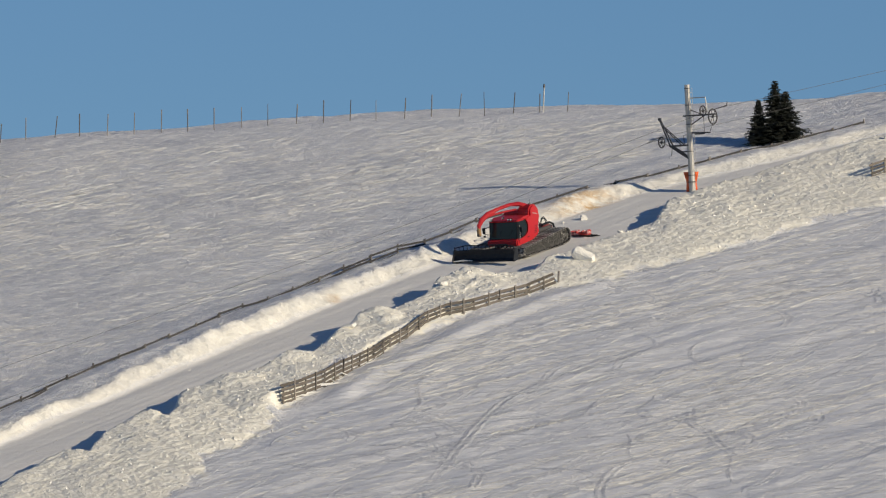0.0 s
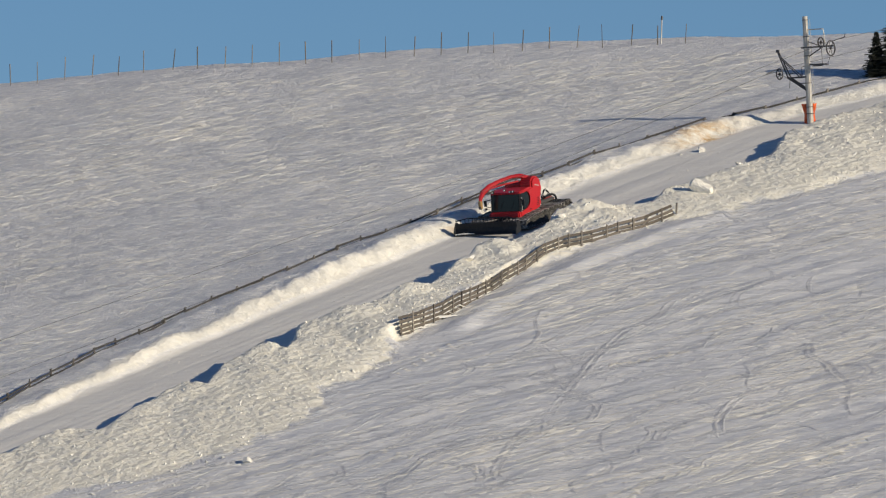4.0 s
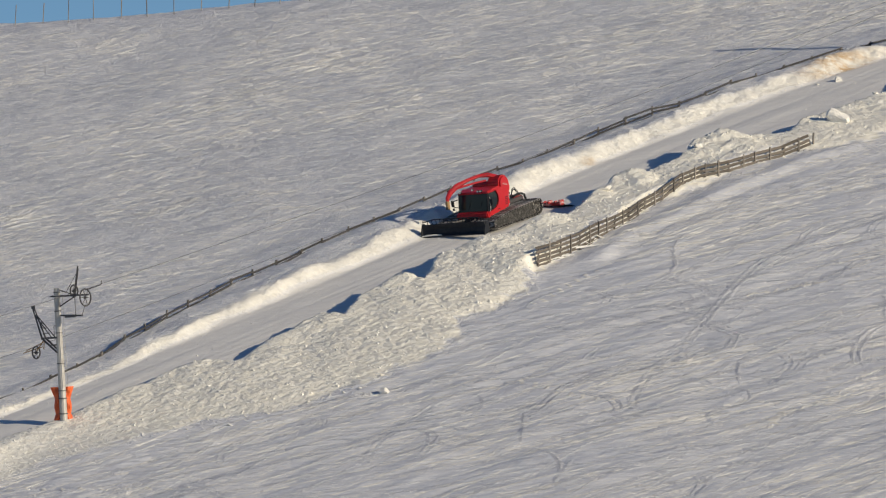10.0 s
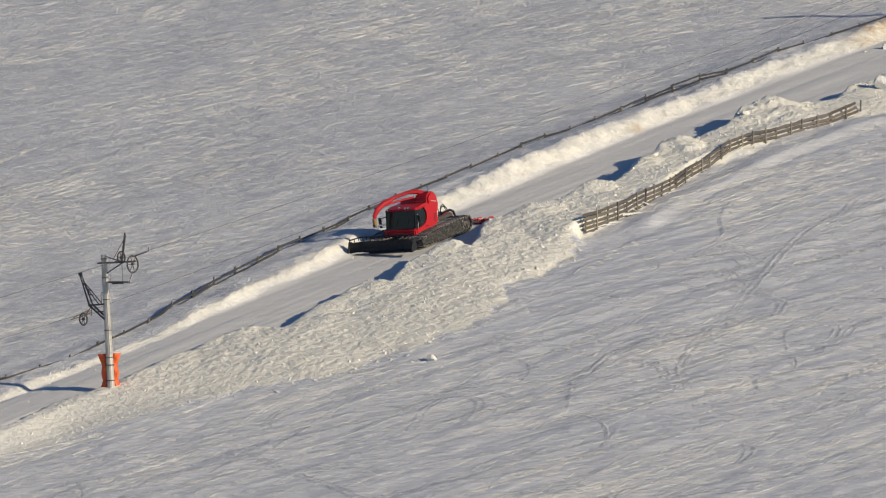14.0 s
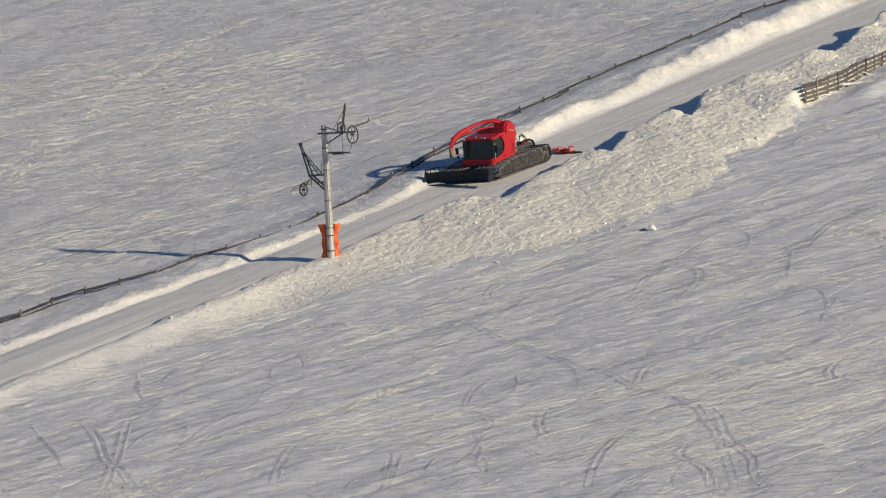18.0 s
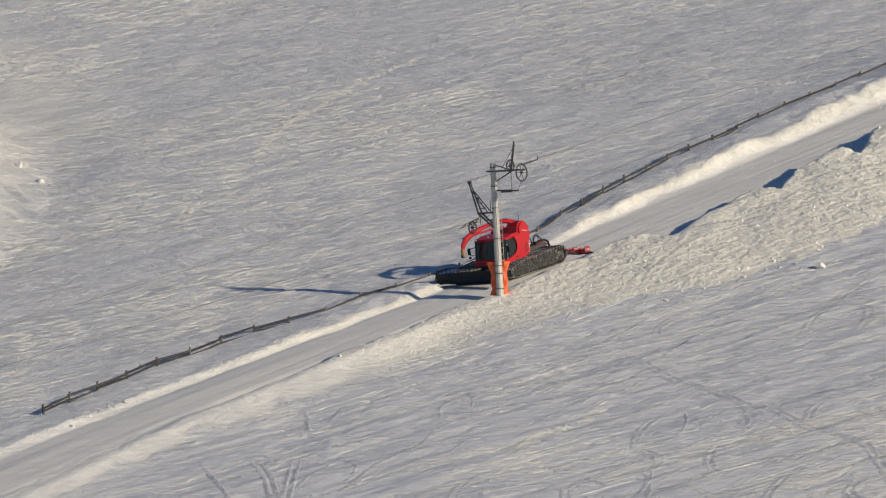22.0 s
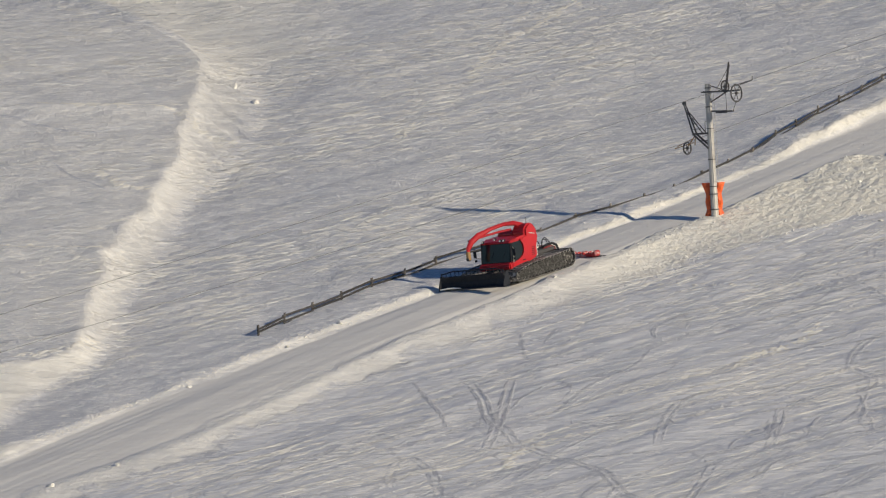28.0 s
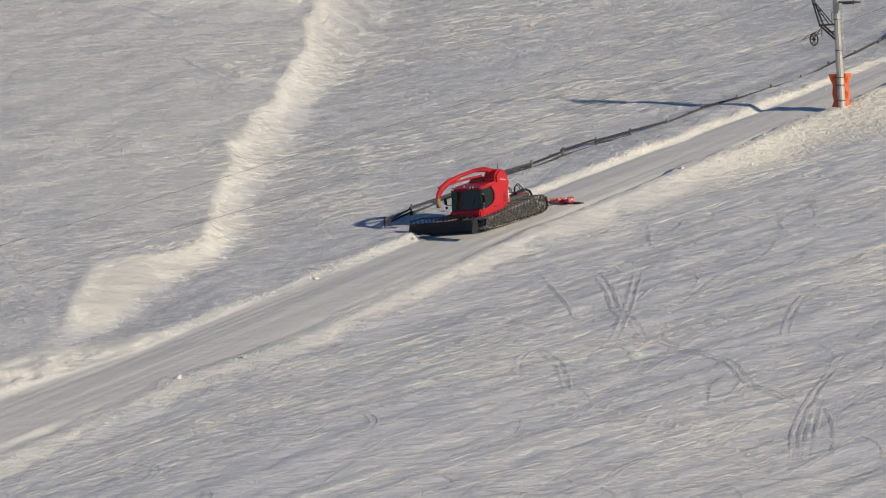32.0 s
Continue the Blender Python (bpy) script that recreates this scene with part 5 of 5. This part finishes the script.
        # red frame sweeping up behind the door
        bm = slab(bmesh.new(), [(2.06, 0.78), (1.97, 1.01), (1.70, 1.02), (1.42, 1.05), (1.18, 1.12), (0.98, 1.26), (0.86, 1.44), (0.81, 1.66), (0.85, 1.87), (0.94, 2.02), (1.06, 2.11), (0.62, 2.24), (0.22, 2.20), (0.02, 1.95), (-0.05, 1.60), (0.04, 1.20), (0.28, 0.85), (0.62, 0.67), (1.4, 0.62)], 0, min(sx * 1.025, sx * 1.13), max(sx * 1.025, sx * 1.13), 0.03)
        part("side_panel", bm, RED, ob)
        part("pillar", tube(bmesh.new(), [(sx * 1.01, 1.98, 0.97), (sx * 1.01, 1.79, 2.083)], 0.05, 6), BLACK, cab)
        bm = rod(bmesh.new(), (sx * 1.03, 1.78, 1.796), (sx * 1.36, 2.02, 1.735), 0.025, seg=6)
        arm = part("mirror_arm", bm, BLACK, ob)
        part("brace", rod(bmesh.new(), (sx * 1.03, 1.9, 1.318), (sx * 1.36, 2.02, 1.387), 0.02, seg=6), BLACK, arm)
        part("mirror", box(bmesh.new(), (0.20, 0.09, 0.372), at(sx * 1.38, 2.03, 1.596), 0.03), BLACK, arm)
        part("small_mirror", box(bmesh.new(), (0.15, 0.08, 0.133), at(sx * 1.36, 2.03, 1.248), 0.02), BLACK, arm)
        part("step_plate", box(bmesh.new(), (0.34, 0.9, 0.044), at(sx * 0.86, 1.1, 0.672)), BLACK, ob)
        part("headlight", box(bmesh.new(), (0.3, 0.05, 0.106), at(sx * 0.72, 2.13, 0.812), 0.02), LENS, ob, "clear headlight")
        part("door_handle", box(bmesh.new(), (0.03, 0.22, 0.044), at(sx * 1.14, 0.98, 1.005)), BLACK, ob)
        part("grab_rail", tube(bmesh.new(), [(sx * 1.08, 1.86, 0.987), (sx * 1.11, 1.84, 1.144), (sx * 1.11, 1.74, 1.709), (sx * 1.06, 1.72, 1.839)], 0.022, 6), STEEL, cab)
    for x in (0.45, -0.35):
        part("wiper", rod(bmesh.new(), (x, 2.01, 1.005), (x - 0.3, 1.92, 1.622), 0.015, seg=5), BLACK, cab)
    for x, y, z in ((0.86, 1.86, 2.20), (0.05, 1.78, 2.31), (-0.40, 1.86, 2.23), (-0.60, 1.86, 2.23)):
        body = part("work_lamp", rod(bmesh.new(), (x, y - 0.08, z), (x, y + 0.05, z), 0.07, seg=12), BLACK, roof)
        part("lens", rod(bmesh.new(), (x, y + 0.05, z), (x, y + 0.07, z), 0.055, seg=12), LENS, ob, "clear work-lamp lens")
    # winch tower and boom
    head = [(0.03 + 0.56 * math.cos(a), 2.32 + 0.56 * math.sin(a)) for a in np.radians(np.linspace(25, 205, 13))]
    bm = slab(bmesh.new(), [(0.42, 0.839), (0.58, 1.9)] + head + [(-0.38, 1.86), (-0.24, 1.52), (-0.14, 1.15), (-0.18, 0.839)], 0, -1.12, -0.18, 0.11)
    tw = part("winch_tower", bm, RED, ob, "rounded red winch housing")
    bm = slab(bmesh.new(), [(0.42, 0.839), (0.56, 1.9), (0.52, 2.35), (0.36, 2.52), (0.10, 2.58), (-0.12, 2.50), (-0.25, 2.25), (-0.25, 1.665), (-0.2, 0.839)], 0, -0.24, 0.92, 0.09)
    part("engine_cover", bm, RED, ob)
    part("rear_lamp", box(bmesh.new(), (0.12, 0.12, 0.14), at(-0.95, -0.52, 2.42), 0.02), BLACK, tw)
    for k in range(5):
        part("grille", box(bmesh.new(), (0.02, 0.26, 0.035), at(-1.135, 0.10 - 0.02 * k, 1.15 + 0.10 * k)), BLACK, tw)
    bm = box(bmesh.new(), (0.012, 0.5, 0.044), at(-1.128, -0.02, 2.30, 14, 0, 0))
    part("pale_stripe", bm, STEEL, tw, "narrow pale stripe")
    boom = [(-0.55, -0.05, 2.72), (-0.25, 0.35, 2.96), (0.10, 0.80, 2.99), (0.50, 1.45, 2.87), (0.88, 2.10, 2.64), (1.12, 2.50, 2.36), (1.24, 2.70, 2.02), (1.25, 2.74, 1.78)]
    bm = tube(bmesh.new(), boom, [(0.24, 0.18), (0.20, 0.15), (0.12, 0.11), (0.10, 0.11), (0.12, 0.17), (0.13, 0.17), (0.11, 0.13), (0.09, 0.09)], 8)
    bo = part("winch_boom", bm, RED, ob, "curved red winch boom reaching over the cab")
    part("strut", tube(bmesh.new(), [(-0.2, 0.55, 2.66), (0.22, 1.15, 2.63), (0.62, 1.75, 2.57), (0.95, 2.22, 2.48)], 0.06, 6), RED, bo)
    bm = box(bmesh.new(), (0.22, 0.24, 0.5), at(1.25, 2.75, 1.64), 0.05)
    part("rope_head", bm, YELLOW, bo, "dull yellow rope head")
    part("pulley", rod(bmesh.new(), (1.17, 2.77, 1.48), (1.33, 2.77, 1.48), 0.12, seg=12), DARK, bo)
    part("lamp", box(bmesh.new(), (0.12, 0.1, 0.071), at(1.24, 2.55, 2.45), 0.02), BLACK, bo)
    part("aerial", rod(bmesh.new(), (-0.6, -0.3, 2.75), (-0.62, -0.36, 3.15), 0.014, seg=5), BLACK, ob)
    # rear deck
    part("engine_deck", box(bmesh.new(), (1.25, 1.9, 0.30), at(0, -1.25, 1.12), 0.05), BLACK, ob)
    for sx in (-1, 1):
        part("deck_rail", box(bmesh.new(), (0.16, 2.3, 0.22), at(sx * 0.74, -1.25, 1.08), 0.03), DARK, ob)
        for y in (-0.75, -1.45):
            bm = tube(bmesh.new(), [(sx * 0.72, y - 0.24 + 0.26 * math.cos(a), 1.42 + 0.28 * math.sin(a)) for a in np.radians(np.linspace(-25, 205, 11))], 0.03, 6)
            part("handrail", bm, BLACK, ob)
        bm = tube(bmesh.new(), [(sx * 0.4, -1.85, 1.35), (sx * 0.42, -1.95, 1.66), (sx * 0.45, -2.15, 1.74), (sx * 0.48, -2.4, 1.5), (sx * 0.48, -2.6, 1.1)], 0.03, 6)
        part("hose", bm, BLACK, ob)
    bm = slab(bmesh.new(), [(-1.5, 1.0), (-1.6, 1.3), (-2.35, 1.3), (-2.75, 1.12), (-2.7, 0.8)], 0, -0.66, 0.66, 0.04)
    part("rear_panel", bm, MAROON, ob, "dull red rear deck panel")
    for sx in (-1, 1):
        part("rear_guard", tube(bmesh.new(), [(sx * 0.72, -1.55, 1.30), (sx * 0.74, -2.0, 1.38), (sx * 0.76, -2.35, 1.36), (sx * 0.76, -2.66, 1.22), (sx * 0.74, -2.80, 0.95)], 0.07, 8), BLACK, ob)
    part("fuel_cap", rod(bmesh.new(), (0.2, -1.9, 1.28), (0.2, -1.9, 1.40), 0.07, seg=10), DARK, ob)
    part("tool_box", box(bmesh.new(), (0.5, 0.35, 0.22), at(-0.25, -0.75, 1.36), 0.03), BLACK, ob)
    part("exhaust_pipe", tube(bmesh.new(), [(-0.95, -0.42, 1.0), (-0.98, -0.52, 2.15)], 0.03, 6), WHITE, ob, "pale exhaust pipe")
    part("deck_snow", slab(bmesh.new(), [(-0.7, 1.27), (-0.8, 1.33), (-1.3, 1.35), (-1.75, 1.31), (-1.8, 1.27)], 0, -0.35, 0.45, 0.02), LUMP, ob, "thin snow lying on the rear deck")
    # rear implement
    for sx in (-1, 1):
        part("lift_arm", tube(bmesh.new(), [(sx * 0.42, -2.6, 0.85), (sx * 0.5, -3.2, 0.78), (sx * 0.55, -3.85, 0.42)], 0.07, 6), RED, ob)
    part("lift_bar", rod(bmesh.new(), (-0.55, -3.05, 0.78), (0.55, -3.05, 0.78), 0.06, seg=6), RED, ob)
    til = part("tiller_beam", box(bmesh.new(), (4.5, 0.28, 0.20), at(-0.25, -3.65, 0.36), 0.05), DUSTY, ob, "red tiller beam dusted with snow")
    til.location = (-0.1, -0.25, 0.0)
    for x in (-2.3, -1.5, -0.7, 0.7, 1.5):
        part("tiller_box", box(bmesh.new(), (0.36, 0.46, 0.30), at(x, -3.65, 0.42), 0.06), DUSTY, til)
        part("tiller_post", tube(bmesh.new(), [(x, -3.55, 0.45), (x + 0.05, -3.40, 0.56), (x + 0.05, -3.10, 0.55)], 0.05, 6), DUSTY, til)
    part("flap", slab(bmesh.new(), [(-3.72, 0.26), (-4.15, 0.12), (-4.7, 0.05), (-4.72, 0.02), (-4.15, 0.08), (-3.74, 0.20)], 0, -2.9, 2.1), BLACK, til)
    part("shaft", rod(bmesh.new(), (-2.5, -3.78, 0.17), (2.0, -3.78, 0.17), 0.13, seg=10), DARK, til)
    # front blade
    for sx in (-1, 1):
        part("push_arm", tube(bmesh.new(), [(sx * 0.5, 1.9, 0.5), (sx * 0.55, 3.7, 0.42)], 0.09, 6), BLACK, ob)
        part("blade_cylinder", rod(bmesh.new(), (sx * 0.3, 2.0, 0.62), (sx * 0.9, 3.68, 0.62), 0.06, seg=8), DARK, ob)
    curve = [(4.04, 0.02), (3.85, 0.18), (3.79, 0.42), (3.88, 0.72), (3.80, 0.74), (3.69, 0.42), (3.75, 0.15), (3.96, 0.0)]
    blade = part("blade", slab(bmesh.new(), curve, 0, -1.5, 1.5), BLACK, ob, "black curved dozer blade")
    part("cutting_edge", box(bmesh.new(), (4.1, 0.12, 0.05), at(0, 4.04, 0.02)), DARK, blade)
    for sx in (-1, 1):
        bm = slab(bmesh.new(), curve, 0, -0.40, 0.40)
        bmesh.ops.transform(bm, matrix=pose(sx * 1.86, 0.13, 0) @ pose(0, 3.78, 0, 0, 0, sx * 16) @ pose(0, -3.78, 0), verts=bm.verts)
        part("wing", bm, BLACK, blade)
        bm = slab(bmesh.new(), [(4.26, 0.0), (4.26, 0.24), (3.95, 0.80), (3.72, 0.76), (3.70, 0.1)], 0, min(sx * 2.22, sx * 2.27), max(sx * 2.22, sx * 2.27))
        part("end_plate", bm, BLACK, blade)
    # added pale strip in place of sunlight on the blade's metal edge
    part("lit_edge_strip", tube(bmesh.new(), [(0.9, 4.05, 0.09), (1.3, 4.08, 0.12), (1.7, 4.18, 0.13), (2.15, 4.30, 0.10)], [0.02, 0.045, 0.05, 0.03], 7), LUMP, blade, "added pale strip for the blade's sunlit metal edge")
    for x in (-1.2, -0.6, 0.0, 0.6, 1.2):
        part("rib", box(bmesh.new(), (0.05, 0.10, 0.62), at(x, 3.67, 0.40)), DARK, blade)
    part("guard_rail", tube(bmesh.new(), [(-2.2, 4.0, 0.88), (-1.5, 3.82, 1.0), (1.5, 3.82, 1.0), (2.2, 4.0, 0.88)], 0.035, 6), BLACK, blade)
    for i in range(17):
        x = -2.16 + 4.32 * i / 16
        part("guard_bar", box(bmesh.new(), (0.03, 0.03, 0.30), at(x, 3.82 + max(0, abs(x) - 1.5) * 0.27, 0.82)), BLACK, blade)
    for child in ob.children:
        if child.name.split(".")[0] in ("cab_nose", "cab_shell", "cab_roof", "side_panel", "mirror_arm", "step_plate", "headlight", "door_handle", "lens", "winch_tower", "engine_cover", "winch_boom", "aerial", "exhaust_pipe"):
            child.location.x -= 0.17
    return ob, moving


GROOMER, MOVING = groomer()

GROOMER_WAY = ((0, 69.52, -4.08), (1, 66.89, -4.34), (2, 64.31, -4.61), (3, 61.47, -4.81), (4, 58.67, -4.93), (5, 56.10, -4.98), (6, 53.33, -4.95), (7, 50.26, -4.82), (8, 47.06, -4.64), (9, 43.92, -4.46), (10, 41.09, -4.35), (11, 38.22, -4.23), (12, 35.17, -4.09), (13, 32.16, -3.97), (14, 29.01, -3.84), (15, 25.67, -3.70), (16, 22.22, -3.56), (17, 18.78, -3.43), (18, 15.17, -3.30), (19, 11.52, -3.22), (20, 8.11, -3.24), (21, 4.63, -3.26), (22, 1.27, -3.30), (23, -1.66, -3.38), (24, -4.46, -3.44), (25, -7.45, -3.43), (26, -10.47, -3.39), (27, -13.46, -3.38), (28, -16.33, -3.44), (29, -19.35, -3.53), (30, -22.38, -3.69), (31, -25.32, -3.95), (32, -28.11, -4.28))


def groomer_pose(s, w, turn, roll, lean):
    """The machine facing down the piste, its blade's foot at (s, w)."""
    ahead, behind = spot(s + 1, w), spot(s + 7, w)
    f = (ahead - behind).normalized()
    x = Vector((-ACROSS[0], -ACROSS[1], -GRAD_X * ACROSS[0] - GRAD_Y * ACROSS[1]))
    x = (x - f * x.dot(f)).normalized()
    m = Matrix((x, f, x.cross(f))).transposed().to_4x4()
    mid = sum((spot(s - 0.3 + k, w + q) for k in (2.4, 4, 5.6) for q in (-1, 0, 1)), Vector()) / 9
    return Matrix.Translation(mid) @ m @ pose(0, 0, -0.03 * lean, lean, roll, turn)


def motions():
    t_all = np.array([r[0] for r in GROOMER_WAY])
    s_all, w_all = np.array([r[1] for r in GROOMER_WAY]), np.array([r[2] for r in GROOMER_WAY])
    rows = []
    for t, s, w in GROOMER_WAY:
        dw = np.interp(t + 1, t_all, w_all) - np.interp(t - 1, t_all, w_all)
        ds = np.interp(t + 1, t_all, s_all) - np.interp(t - 1, t_all, s_all)
        rows.append((t, groomer_pose(s, w, 3.0 + 0.25 * math.degrees(math.atan2(dw, -ds)), 3.6 + 0.1 * t, 2.6 + 0.055 * t)))
    walk(GROOMER, rows)
    # the lower run of each track stands still on the snow, so the pads run backwards round the loop
    nodes = [LOOP_AT[0], LOOP_AT[1], LOOP_AT[3], LOOP_AT[5], LOOP_AT[7], LOOP_AT[9], LOOP_AT[11], LOOP_AT[13], LOOP_AT[15], LOOP_AT[17], LOOP_AT[19], LOOP_AT[21]]
    gone = s_all[0] - s_all
    total = gone[-1]
    for p, x, u in MOVING["pad"]:
        marks = {0.0, total}
        for k in range(int(total / LOOP_AT[-1]) + 2):
            for n in nodes:
                v = n - u + k * LOOP_AT[-1]
                if 0.02 < v < total - 0.02:
                    marks.add(float(v))
        keyed, last = [], -1
        for v in sorted(marks):
            t = float(np.interp(v, gone, t_all))
            if frame(t) > last:
                v_at = float(np.interp((frame(t) - 1) / FPS, t_all, gone))
                keyed.append((t, pose(x, 0, 0) @ pad_pose(u + v_at)))
                last = frame(t)
        walk(p, keyed)
    for wh, x, y, z, r in MOVING["wheel"]:
        n = int(total / r / radians(75)) + 1
        keyed = []
        for k in range(n + 1):
            t = float(np.interp(total * k / n, gone, t_all))
            keyed.append((t, pose(x, y, z, -math.degrees(np.interp((frame(t) - 1) / FPS, t_all, gone) / r), 0, 0)))
        walk(wh, keyed)


motions()
